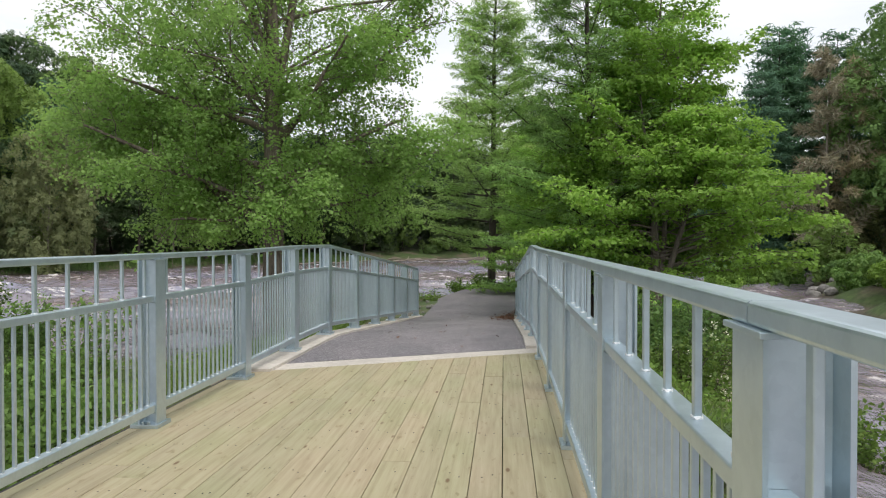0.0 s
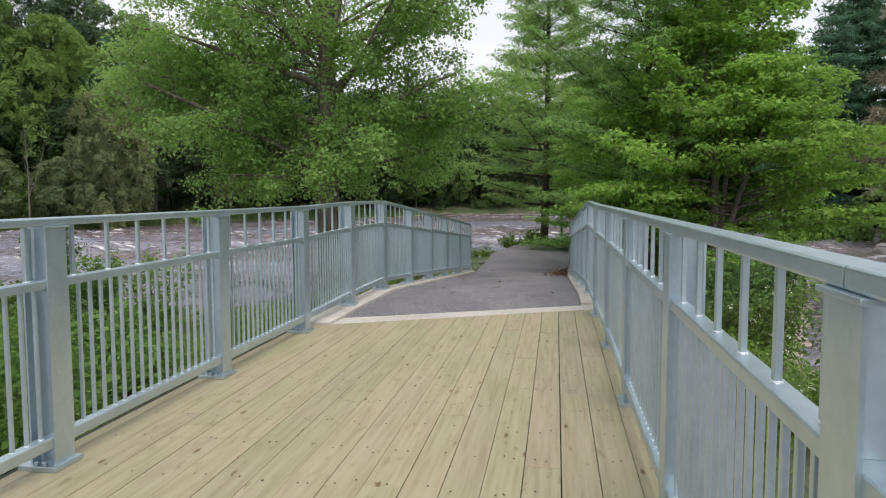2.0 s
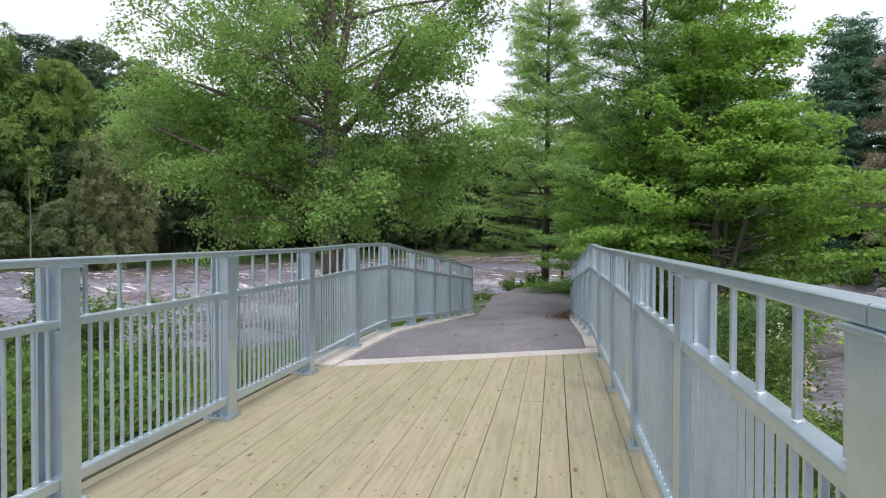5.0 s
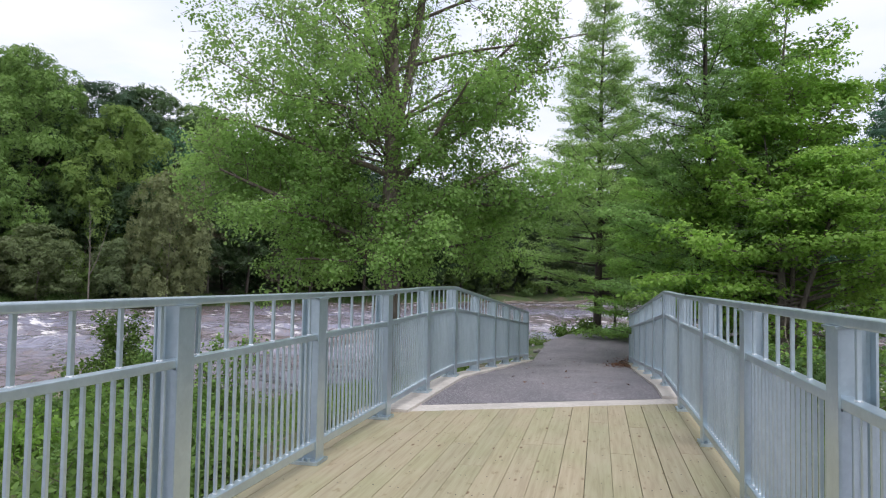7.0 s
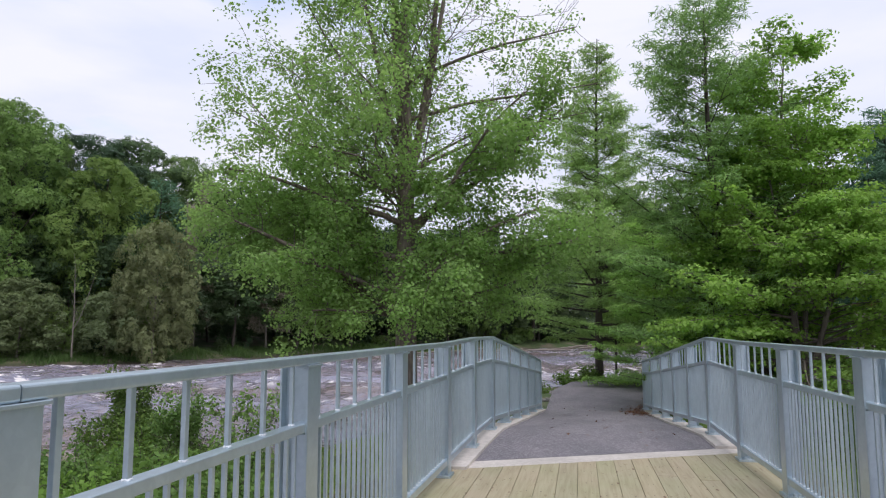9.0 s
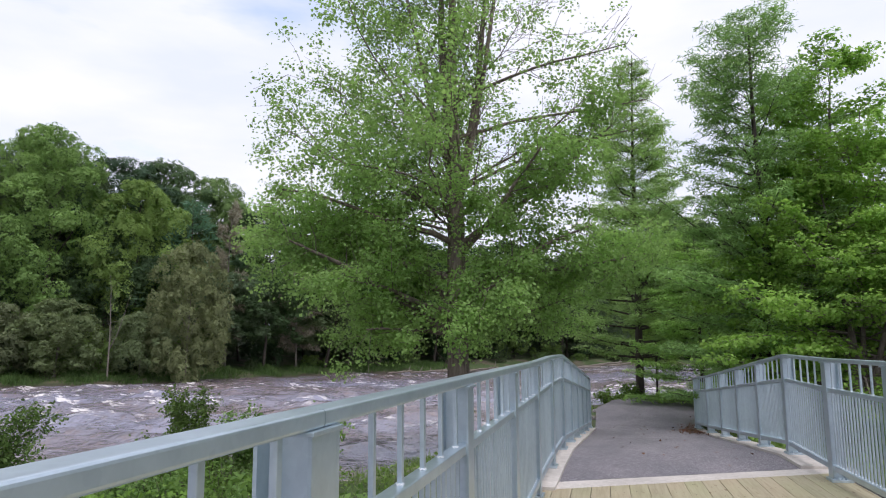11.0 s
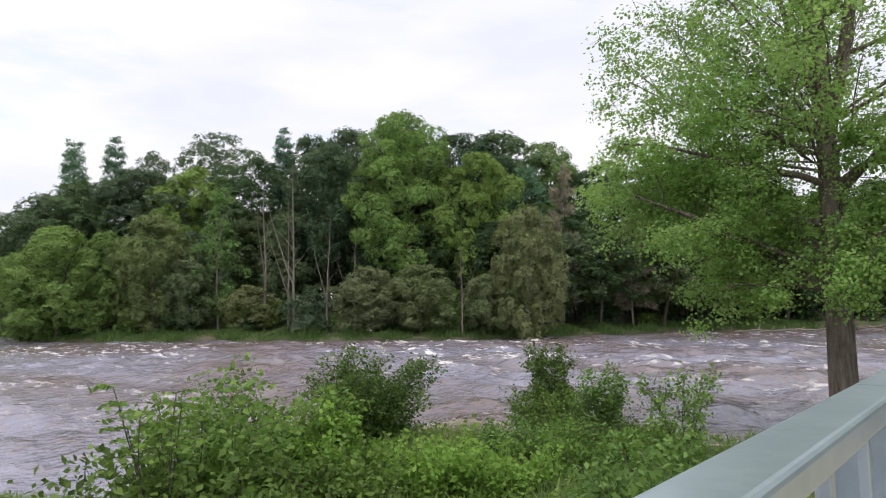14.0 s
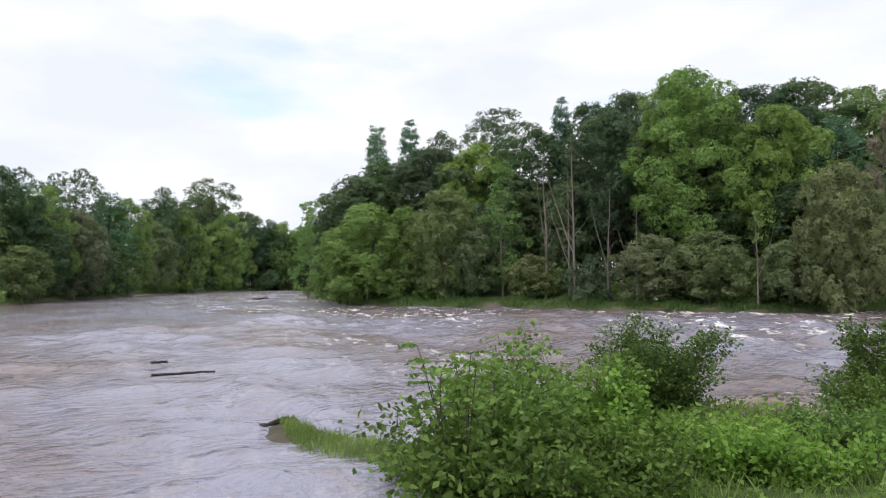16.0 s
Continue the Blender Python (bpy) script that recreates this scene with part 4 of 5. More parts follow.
def maple_meshes(seed, height, reach, first, taper):
    """A bright broad-leaved tree whose boughs lie in level sprays, one above the other."""
    rng = np.random.default_rng(seed)
    bole = bend((0, 0, -0.3), (0.02, 0, 1), height * 0.9, 10, rng, 0.03, 0.05, 0.17, 0.012)
    limbs, cs, rs_, outs = [bole], [], [], []
    for way in ((0.16, 0.1, 1), (0.3, -0.15, 1)):
        limbs.append(bend(along(bole, 0.12)[0], way, height * 0.66, 9, rng, 0.04, 0.06, 0.10, 0.012))
    for k in range(104):
        f = (k + rng.uniform(0, 0.6)) / 104
        z = first + (height - first) * f
        src = limbs[0] if k % 3 == 0 else limbs[1 + k % 2]
        p, r, d = along(src, min(0.97, z / height * (1.0 if k % 3 == 0 else 0.9)))
        a = k * 2.4 + rng.uniform(-0.4, 0.4)
        ln = reach * (1.12 - taper * f ** 1.8 - 0.25 * max(0.0, f - 0.8) / 0.2) * rng.uniform(0.6, 1.12)
        lb = bend(p, (math.cos(a), math.sin(a), 0.12 + 0.45 * f), ln, 6, rng, 0.09, -0.02, max(0.012, r * 0.4), 0.007)
        limbs.append(lb)
        for t in np.linspace(0.34, 1.0, 7):
            q, _, dd = along(lb, t)
            for s in (-1, 1):
                e = q + Vector((-dd.y * s, dd.x * s, 0)) * rng.uniform(0.15, 0.55) + dd * 0.15 - Vector((0, 0, 0.06))
                limbs.append([(q, 0.008), (e, 0.003)])
                cs.append(np.array(e))
                rs_.append(rng.uniform(0.16, 0.36))
                outs.append(np.array(dd))
    V, F = tubes(limbs, 6)
    return mesh_of("trunk", V, F, MAPLE_BARK, True), quad_mesh("crown", puffs(cs, rs_, 0.5, 0.105, rng, 0.45, 0.8, 0.45, 0.5, 0.2, outs), L_MAPLE)


def pine_meshes(seed, height, reach, first, leaf, per_tuft=9, whorl=0.55, sparse=0.0, length=0.13, step=0.24, taper=0.75):
    """A far pine: straight bole and level plumes of needles."""
    rng = np.random.default_rng(seed)
    bole = bend((0, 0, -0.3), (0, 0, 1), height + 0.3, 12, rng, 0.012, 0.03, 0.018 * height * 0.7 + 0.03, 0.02)
    limbs, tufts, aims = [bole], [], []
    z = first
    while z < height - 0.2:
        f = (z - first) / (height - first)
        n = 5 if rng.random() > sparse else 3
        a0 = rng.uniform(0, 6.28)
        for k in range(n):
            a = a0 + 6.283 * k / n + rng.uniform(-0.3, 0.3)
            ln = reach * (1 - f) ** taper * rng.uniform(0.6, 1.1) * (0.75 + 0.5 * min(1, f * 5)) + 0.15
            p, r, _ = along(bole, (z + 0.3) / (height + 0.3))
            lb = bend(p, (math.cos(a), math.sin(a), 0.02 + 0.3 * f), ln, 5, rng, 0.06, 0.02, max(0.01, r * 0.3), 0.006)
            limbs.append(lb)
            for t in np.arange(0.22, 1.001, step / max(ln, 0.3)):
                q, _, d = along(lb, min(t, 1.0))
                for s in (-1, 1):
                    w = Vector((-d.y * s, d.x * s, 0.12)) * 0.8 + d * 0.75
                    tw = bend(q, w, 1.8 * (0.22 + 0.42 * (1 - t) * min(1, ln / 1.6)) * rng.uniform(0.6, 1.3), 2, rng, 0.1, 0.05, 0.006, 0.003)
                    g, _, dd = along(tw, 0.8)
                    tufts.append(g)
                    aims.append(dd)
        z += whorl * rng.uniform(0.7, 1.3) * (1 - 0.35 * f)
    V, F = tubes(limbs, 5)
    c = np.repeat(np.array(tufts), per_tuft, axis=0)
    a = np.repeat(np.array(aims), per_tuft, axis=0) + rng.normal(scale=0.55, size=c.shape) + np.array([0, 0, 0.18])
    a /= np.linalg.norm(a, axis=1)[:, None]
    c = c + a * length * 0.5 + rng.normal(scale=0.15, size=c.shape)
    return mesh_of("trunk", V, F, PINE_BARK, True), quad_mesh("crown", leaves(c, length, rng, 0.3, 0.2, 0.0, a), leaf)


def dome(f):
    """Outline of a rounded crown: width at the height f, 0 to 1."""
    return 0.78 + 0.55 * f if f < 0.4 else max(0.0, 1 - ((f - 0.4) / 0.6) ** 2.8) ** 0.5


def spire(f):
    """Outline of a slim crown."""
    return (0.55 + 1.5 * f) if f < 0.3 else max(0.0, 1 - ((f - 0.3) / 0.7) ** 1.3)


def clump_crown(rng, height, reach, first, boughs, size, cover, leaf, outline=dome, droop=0.0, loose=1.0, slim=0.85):
    """A woodland crown: boughs set round a domed outline, each one a heap of leafy puffs."""
    cs, ns = [], []
    lean = rng.uniform(0, 6.283)
    for k in range(boughs):
        f = ((k + rng.uniform(0.0, 1.0)) / boughs) ** 0.92
        a = k * 2.399 + rng.uniform(-0.5, 0.5)
        s = reach * rng.uniform(0.26, 0.46)
        rad = reach * outline(f) * (1 + 0.2 * math.sin(2 * a + lean) * (1 - f)) * rng.uniform(0.85, 1.12)
        rr = max(0.0, rad - s * 0.75)
        z = first + s * 0.5 + (height - first - s * 1.3) * f
        bc = np.array([rr * math.cos(a), rr * math.sin(a), z])
        out = np.array([math.cos(a) * (1.15 - f), math.sin(a) * (1.15 - f), 0.25 + 0.9 * f])
        for _ in range(5):
            d = rng.normal(size=3) + out * 1.1
            d /= np.linalg.norm(d)
            ps = s * rng.uniform(0.36, 0.62)
            pc = bc + d * (s - ps * 0.55) * loose * np.array([1, 1, 0.85])
            n = int(cover * 7.5 * ps * ps / (size * size * slim * 0.5))
            e = rng.normal(size=(n, 3)) + d * 0.55 + np.array([0, 0, 0.25])
            e /= np.linalg.norm(e, axis=1)[:, None]
            cs.append(pc + e * np.array([1.0, 1.0, 0.85]) * ps * rng.uniform(0.66, 1.14, n)[:, None])
            ns.append(e + np.array([0, 0, 0.25]))
    n = int(boughs * 8)
    f = rng.uniform(0.02, 0.8, n)
    a, q = rng.uniform(0, 6.283, n), np.sqrt(rng.uniform(0, 1, n))
    w = np.array([outline(v) for v in f]) * reach * 0.52 * q
    deep = np.stack([w * np.cos(a), w * np.sin(a), first + (height - first) * f], axis=1)
    co = leaves(np.concatenate(cs), size, rng, 0.35, slim, droop, None, np.concatenate(ns))
    return quad_mesh("crown", np.concatenate([co, leaves(deep, reach * 0.24, rng, 0.0, 0.9)]), leaf)


def wood_bole(rng, height, r, bark, limbs=7, tall=0.85, low=0.35, reach=0.2):
    bole = bend((0, 0, -0.5), (rng.normal() * 0.05, rng.normal() * 0.05, 1), height * tall, 8, rng, 0.04, 0.03, r, r * 0.2)
    out = [bole]
    for k in range(limbs):
        p, q, d = along(bole, rng.uniform(low, 0.95))
        out.append(bend(p, side_way(d, rng, 0.7, 0.4), height * reach * rng.uniform(0.6, 1.4), 4, rng, 0.12, 0.03, q * 0.5, 0.01))
    V, F = tubes(out, 5)
    return mesh_of("trunk", V, F, bark, True)


def bare_meshes(seed, height, bark, limbs=26, reach=2.4, twig=True):
    """A dead tree: bole, limbs and fine bare twigs."""
    rng = np.random.default_rng(seed)
    bole = bend((0, 0, -0.4), (0, 0, 1), height, 9, rng, 0.03, 0.03, 0.010 * height, 0.015)
    out, c, aims = [bole], [], []
    if not twig:
        p, q, d = along(bole, 0.3)
        out.append(bend(p, (0.4, 0.25, 1), height * 0.55, 7, rng, 0.05, 0.03, q * 0.7, 0.012))
    for k in range(limbs):
        t = (0.18 if twig else 0.36) + (0.8 if twig else 0.62) * k / limbs
        p, q, d = along(bole, t)
        a = rng.uniform(0, 6.283)
        lb = bend(p, (math.cos(a), math.sin(a), 0.35 if twig else 1.0), reach * (1.1 - 0.75 * t) * rng.uniform(0.6, 1.2), 4, rng, 0.14, 0.0, q * 0.35 + 0.006, 0.006)
        out.append(lb)
        for u in np.linspace(0.2, 1, 9):
            g, _, dd = along(lb, u)
            for _ in range(20):
                w = side_way(dd, rng, 0.9, 0.0)
                c.append(g + w * rng.uniform(0.15, 0.4))
                aims.append(w)
    V, F = tubes(out, 5)
    crown = quad_mesh("crown", leaves(np.array(c), 0.55, rng, 0.2, 0.085, 0.1, np.array(aims)), L_DEAD) if twig else None
    return mesh_of("trunk", V, F, bark, True), crown


def gz(x, y):
    return float(ground_z(np.array([x]), np.array([y]))[0])


# near trees
t_me, c_me = poplar_meshes(11)
tree("poplar_tree", "tall poplar with fresh green leaves beside the bridge", "tree", pose(-4.1, 15.6, gz(-4.1, 15.6)), t_me, c_me)
t_me, c_me = plume_meshes(21, 15.2, lambda f: 3.9 - 1.1 * f if f < 0.36 else 4.7 * (1.04 - f), 1.7, L_LIGHTPINE, 0.56, 0.22, 0.36, 0.50, 0.5, 0.05, 0.19, (), 6)
tree("white_pine", "slender pale green pine at the end of the path", "tree", pose(0.55, 31.2, -0.6), t_me, c_me, "pines by the path")
t_me, c_me = plume_meshes(24, 3.6, lambda f: 1.1 * (1.1 - f), 1.3, L_LIGHTPINE, 0.4, 0.18, 0.4, 0.34, 0.3, 0.0, 0.06)
tree("white_pine", "small young pine at the end of the path", "tree", pose(1.3, 32.2, -0.6), t_me, c_me, "pines by the path")
LONG_LIMB = ((4.2, -1.0, 0.1, 0.95, 4.6), (3.3, -1.0, -0.35, 0.1, 3.4), (2.2, -0.9, -0.5, 0.0, 3.2))
t_me, c_me = plume_meshes(22, 11.6, lambda f: 3.1 - 0.9 * f if f < 0.75 else 6.0 * (1.16 - f), 0.9, L_PINE, 0.58, 0.19, 0.34, 0.46, 0.6, 0.04, 0.17, LONG_LIMB, 5, 0.3)
tree("white_pine", "dark green pine beside the asphalt path", "tree", pose(3.6, 20.3, gz(3.6, 20.3)), t_me, c_me, "pines by the path")
t_me, c_me = plume_meshes(23, 10.8, lambda f: 2.9 * (1.08 - f) ** 0.6, 0.7, L_PINE, 0.58, 0.19, 0.36, 0.48, 0.4, 0.04, 0.15, (), 5, 0.15)
tree("white_pine", "dark pine with brown bark among broad-leaved trees", "tree", pose(5.2, 23.0, gz(5.2, 23.0)), t_me, c_me, "pines by the path")
t_me, c_me = plume_meshes(25, 6.8, lambda f: 2.6 * (1.05 - f) ** 0.7, 0.35, L_PINE, 0.55, 0.22, 0.42, 0.5, 0.25, 0.05, 0.1)
for x, y in ((6.6, 25.4), (2.6, 27.5)):
    tree("white_pine", "young dark pine with boughs to the ground", "tree", pose(x, y, gz(x, y), 0, 0, x * 50), t_me, c_me, "pines by the path")
t_me, c_me = maple_meshes(32, 11.9, 2.9, 3.2, 0.5)
tree("maple_tree", "tall bright green maple among dark pines", "tree", pose(4.85, 21.3, gz(4.85, 21.3)), t_me, c_me)
t_me, c_me = maple_meshes(31, 7.6, 3.5, 1.3, 0.85)
tree("maple_tree", "bright green maple with layered boughs beyond the railing", "tree", pose(5.1, 19.0, gz(5.1, 19.0)), t_me, c_me)

# the woods across the water: kind -> (height, reach, trunk, crown, name, label)
rngw = np.random.default_rng(5)
SORTS = {}


def sort(kind, height, reach, trunk, crown, name, label):
    SORTS.setdefault(kind, []).append((height, reach, trunk, crown, name, label))


for k in range(3):
    sort("round", 17, 4.6, wood_bole(rngw, 17, 0.2, BARK, 6), clump_crown(rngw, 17, 4.6, 4.2, 30, 0.62, 0.95, (L_WOOD, L_WOOD, L_WOOD3)[k]), "broadleaf_tree", "dense dark green broad-leaved tree")
    sort("far", 17, 5.6, wood_bole(rngw, 17, 0.2, BARK, 0), clump_crown(rngw, 17, 5.6, 0.8, 26, 1.3, 0.85, (L_WOOD, L_WOOD3, L_WOOD2)[k]), "broadleaf_tree", "dense dark green broad-leaved tree")
for k in range(2):
    sort("lime", 12, 4.0, wood_bole(rngw, 12, 0.16, BARK, 6), clump_crown(rngw, 12, 4.0, 0.3, 30, 0.62, 0.95, L_WOOD2), "broadleaf_tree", "rounded yellow-green broad-leaved tree")
    sort("oak", 22, 4.2, wood_bole(rngw, 22, 0.22, BARK, 22, 0.9, 0.6, 0.13), clump_crown(rngw, 22, 4.2, 13.0, 17, 0.56, 0.65, L_WOOD3, dome, 0.0, 1.25), "oak_tree", "tall oak with an open airy crown")
    sort("willow", 9.5, 3.6, wood_bole(rngw, 9.5, 0.13, PALE_BARK, 9, 0.7), clump_crown(rngw, 9.5, 3.6, 0.2, 34, 0.64, 1.0, (L_WILLOW, L_WILLOW2)[k], dome, 0.5, 1.15, 0.55), "willow_tree", "grey-green willow with feathery boughs on the bank")
    sort("pine", 19, 3.4, *pine_meshes(41 + k, 19.0, 4.8, 5.0, L_FARPINE, 6, 1.05, 0.3, 0.8, 0.75, 0.85), "pine_tree", "dark green pine rising above the woods")
    sort("bare", 14, 1.0, bare_meshes(51 + k, 14.0, PALE_BARK, 13, 2.6, False)[0], None, "dead_tree", "pale dead tree trunk with bare limbs")
sort("plume", 16, 4.0, *plume_meshes(26, 16.0, lambda f: 4.0 * (1.06 - f) ** 0.7, 2.0, L_FARPINE, 0.95, 0.5, 0.45, 0.8, 0.35, 0.05, 0.16, (), 6), "pine_tree", "tall blue-green pine rising above the river bank")
sort("cotton", 20, 5.0, wood_bole(rngw, 20, 0.26, BARK, 12), clump_crown(rngw, 20, 5.0, 3.5, 36, 0.46, 1.0, L_COTTON, dome, 0.0, 1.2), "cottonwood_tree", "tall light green cottonwood with billowing boughs")
sort("slim", 15, 2.4, wood_bole(rngw, 15, 0.15, PALE_BARK, 10), clump_crown(rngw, 15, 2.4, 0.6, 26, 0.42, 0.8, L_COTTON, spire, 0.0, 1.3), "young_poplar", "slim light green poplar with a pale trunk")
sort("dry", 13, 3.0, *bare_meshes(54, 13.0, PALE_BARK, 34, 3.0), "dead_tree", "brown dry tree with fine bare twigs")
for k in range(3):
    h, w = (2.6, 2.0, 3.2)[k], (2.0, 2.2, 1.8)[k]
    sort("bush", h, w, wood_bole(rngw, 2.4, 0.05, BARK, 3, 0.6), clump_crown(rngw, h, w, 0.05, 12, 0.64, 1.0, (L_WOOD, L_WOOD2, L_WOOD3)[k]), "bush", "low green bush on the river bank")


for k in range(2):
    sort("thicket", 1.6, 1.6, wood_bole(rngw, 1.6, 0.03, BARK, 6, 0.6), clump_crown(rngw, 1.6, 1.6, 0.05, 14, 0.15, 0.8, (L_WEED, L_SHRUB)[k]), "bush", "leafy green bush on the river bank")


def wood(x, y, kind, height=None, reach=None, turn=0.0, group="woods across the river"):
    """Sets one tree of a kind, at a height and reach in metres."""
    H, R, t, c, nm, lab = SORTS[kind][int(turn) % len(SORTS[kind])]
    sz = (height or H) / H
    sx = (reach or R * sz) / R
    if kind == "bare":
        sx = sz
    m = pose(x, y, gz(x, y), 0, 0, turn) @ Matrix.Diagonal((sx, sx, sz, 1))
    return tree(nm, lab, "bush" if nm == "bush" else "tree", m, t, c, group)


def along_line(line, t):
    seg = [math.dist(a, b) for a, b in zip(line, line[1:])]
    d = t * sum(seg)
    for (a, b), s in zip(zip(line, line[1:]), seg):
        if d <= s or (a, b) == (line[-2], line[-1]):
            f = min(1, d / s)
            n = ((b[1] - a[1]) / s, -(b[0] - a[0]) / s)
            return (a[0] + (b[0] - a[0]) * f, a[1] + (b[1] - a[1]) * f), n
        d -= s


rw = np.random.default_rng(8)


def rows_of(line, n, depth, kinds, height, jitter, flip=1, group="woods across the river"):
    for i in range(n):
        (x, y), nm = along_line(line, (i + 0.5) / n)
        d = depth + rw.uniform(-jitter, jitter)
        k = kinds[int(rw.integers(0, len(kinds)))]
        h = height * rw.uniform(0.75, 1.2) * (1.0 if k != "pine" else 1.15)
        wood(x - flip * nm[0] * d + rw.uniform(-1, 1), y - flip * nm[1] * d + rw.uniform(-1, 1), k, h, None, float(rw.integers(0, 360)), group)


def fill(poly, x0, x1, y0, y1, near, deep, step, kinds, height, group, wide=1.0):
    """Trees all over a stretch of land, at jittered places."""
    for gx in np.arange(x0, x1, step):
        for gy in np.arange(y0, y1, step):
            x, y = gx + rw.uniform(-0.35, 0.35) * step, gy + rw.uniform(-0.35, 0.35) * step
            d = float(inside_distance(np.array([x]), np.array([y]), poly)[0])
            if near < d < deep:
                k = kinds[int(rw.integers(0, len(kinds)))]
                h = height(x, y, d) * rw.uniform(0.85, 1.12)
                H, R = SORTS[k][0][:2]
                wood(x, y, k, h, R * h / H * wide, float(rw.integers(0, 360)), group)


SHORE = [(-139.7, 40.0), (-104.4, 32.4), (-74.9, 27.3), (-62.4, 31.0), (-53.7, 37.7), (-45.1, 40.7), (-35.8, 47.3), (-32.6, 56.3), (-28.9, 66.1), (-17.0, 80.6), (-6.0, 96.1), (7.0, 105.6), (33.0, 116.4)]
rows_of(SHORE, 30, 4.2, ["bush"], 1.3, 0.9)
rows_of(SHORE[1:10], 26, 15.0, ["far"], 7.5, 2.0)
rows_of(SHORE[8:], 20, 9.0, ["far"], 8.0, 2.0)
rows_of(SHORE[7:], 18, 20.0, ["far"], 10.5, 2.0)
rows_of(SHORE[1:], 22, 6.0, ["bush"], 2.4, 1.2)
RIVER_EDGE = [(-105.8, 31.9, 15.3, 2.7, "slim"), (-81.1, 28.2, 9.2, 2.5, "lime"), (-73.5, 28.7, 10.8, 4.2, "lime"), (-71.3, 32.3, 10.1, 2.5, "lime"), (-66.7, 35.0, 11.4, 3.8, "willow"),
              (-61.9, 39.0, 13.9, 2.5, "slim"), (-63.3, 36.5, 6.9, 2.4, "willow"), (-46.0, 44.1, 5.8, 3.0, "willow"), (-42.2, 46.5, 6.0, 2.9, "willow"), (-34.1, 51.4, 11.5, 3.2, "willow"),
              (-37.1, 49.6, 5.3, 2.4, "willow"), (-51.7, 41.9, 3.9, 2.4, "bush"), (-77.6, 28.6, 7.1, 2.9, "lime"), (-58.6, 40.3, 4.3, 2.4, "willow")]
INNER_WOOD = [(-66.4, 45.3, 11.9, 3.2, "round"), (-56.1, 48.3, 18.3, 3.4, "round"), (-48.0, 50.3, 20.7, 5.2, "cotton"), (-59.2, 48.3, 9.3, 3.0, "round"), (-41.7, 54.8, 16.6, 4.2, "lime"),
              (-39.5, 55.5, 10.2, 3.2, "round"), (-35.6, 60.0, 9.1, 3.4, "round"), (-43.5, 53.2, 12.2, 2.8, "round"), (-33.2, 63.1, 9.7, 3.5, "round"), (-29.5, 69.5, 9.6, 3.6, "round"),
              (-51.5, 52.7, 13.0, 3.5, "round"), (-36.0, 60.7, 16.4, 2.6, "dry"), (-31.5, 66.7, 12.0, 3.0, "dry"), (-25.5, 75.4, 9.0, 3.6, "round"), (-21.0, 83.1, 9.5, 3.8, "round")]
SKYLINE = [(-92.8, 38.2, 23.2, 3.6, "plume"), (-87.6, 40.6, 22.8, 3.2, "plume"), (-86.0, 44.8, 20.8, 2.8, "oak"), (-80.2, 50.4, 22.7, 4.3, "oak"), (-69.8, 52.9, 21.8, 2.8, "plume"),
           (-68.7, 57.2, 21.3, 4.6, "round"), (-64.4, 59.0, 21.8, 4.6, "round"), (-48.9, 61.6, 20.0, 5.9, "round"), (-46.1, 65.7, 20.6, 4.9, "round"), (-42.2, 68.1, 19.2, 4.9, "lime")]
SLOPE = [(-40.0, 61.0, 16.0, 3.2, "pine"), (-83.9, 36.1, 17.0, 5.5, "round"), (-79.6, 40.2, 17.5, 5.9, "round"), (-74.8, 44.4, 17.1, 5.2, "lime"), (-70.1, 48.7, 18.0, 5.2, "round"), (-84.9, 32.6, 15.6, 4.6, "round"),
         (-51.0, 58.5, 16.8, 4.6, "round"), (-90.1, 32.4, 13.3, 3.7, "round"), (-52.8, 55.5, 20.5, 4.9, "round"), (-36.1, 70.9, 16.8, 5.6, "round"), (-31.1, 78.5, 17.5, 6.5, "round"), (-61.4, 53.0, 18.5, 5.1, "round"),
         (-24.0, 86.0, 14.6, 6.7, "round"), (-15.4, 97.7, 16.0, 7.3, "round"), (-7.0, 103.8, 14.4, 6.1, "round"), (-56.8, 61.0, 20.5, 5.5, "round"), (-65.0, 50.0, 9.0, 3.4, "round"), (-61.4, 50.2, 8.5, 3.2, "round"), (-68.1, 48.6, 8.0, 3.2, "round"),
         (-63.0, 57.5, 11.0, 6.0, "far"), (-57.5, 58.5, 11.0, 6.0, "far"), (-67.5, 55.0, 11.0, 6.0, "far"), (-73.0, 53.0, 11.0, 6.0, "far"), (-52.0, 62.0, 11.0, 6.0, "far"), (-79.0, 49.0, 11.0, 6.0, "far")]
turns = 17
for lot in (RIVER_EDGE, INNER_WOOD, SKYLINE, SLOPE):
    for x, y, h, r, kind in lot:
        turns = (turns * 7 + 31) % 360
        wood(x, y, kind, h, r * (1.22 if kind in ("round", "lime", "oak") else 1.0), float(turns))
for x, y, h in ((-53.3, 41.3, 16.1), (-57.2, 40.9, 14.9), (-54.8, 41.9, 12.6), (-38.0, 47.1, 8.3), (-50.2, 42.7, 10.7), (-47.0, 43.1, 8.7)):
    turns = (turns * 7 + 31) % 360
    wood(x, y, "bare", h, None, float(turns))
TALL = [-140, -110, -92, -80, -60, -40, -20, 20], [11, 12, 14, 17, 18, 16.5, 14, 14]
fill(FAR_LAND, -150, -20, 24, 110, 7.5, 14.0, 7.4, ["far"], lambda x, y, d: float(np.interp(x, *TALL)) * 0.62, "woods across the river")
fill(FAR_LAND, -150, -20, 24, 120, 14.0, 25.0, 11.0, ["far", "far", "far", "far", "pine"], lambda x, y, d: float(np.interp(x, *TALL)) * 0.92, "woods across the river", 1.1)
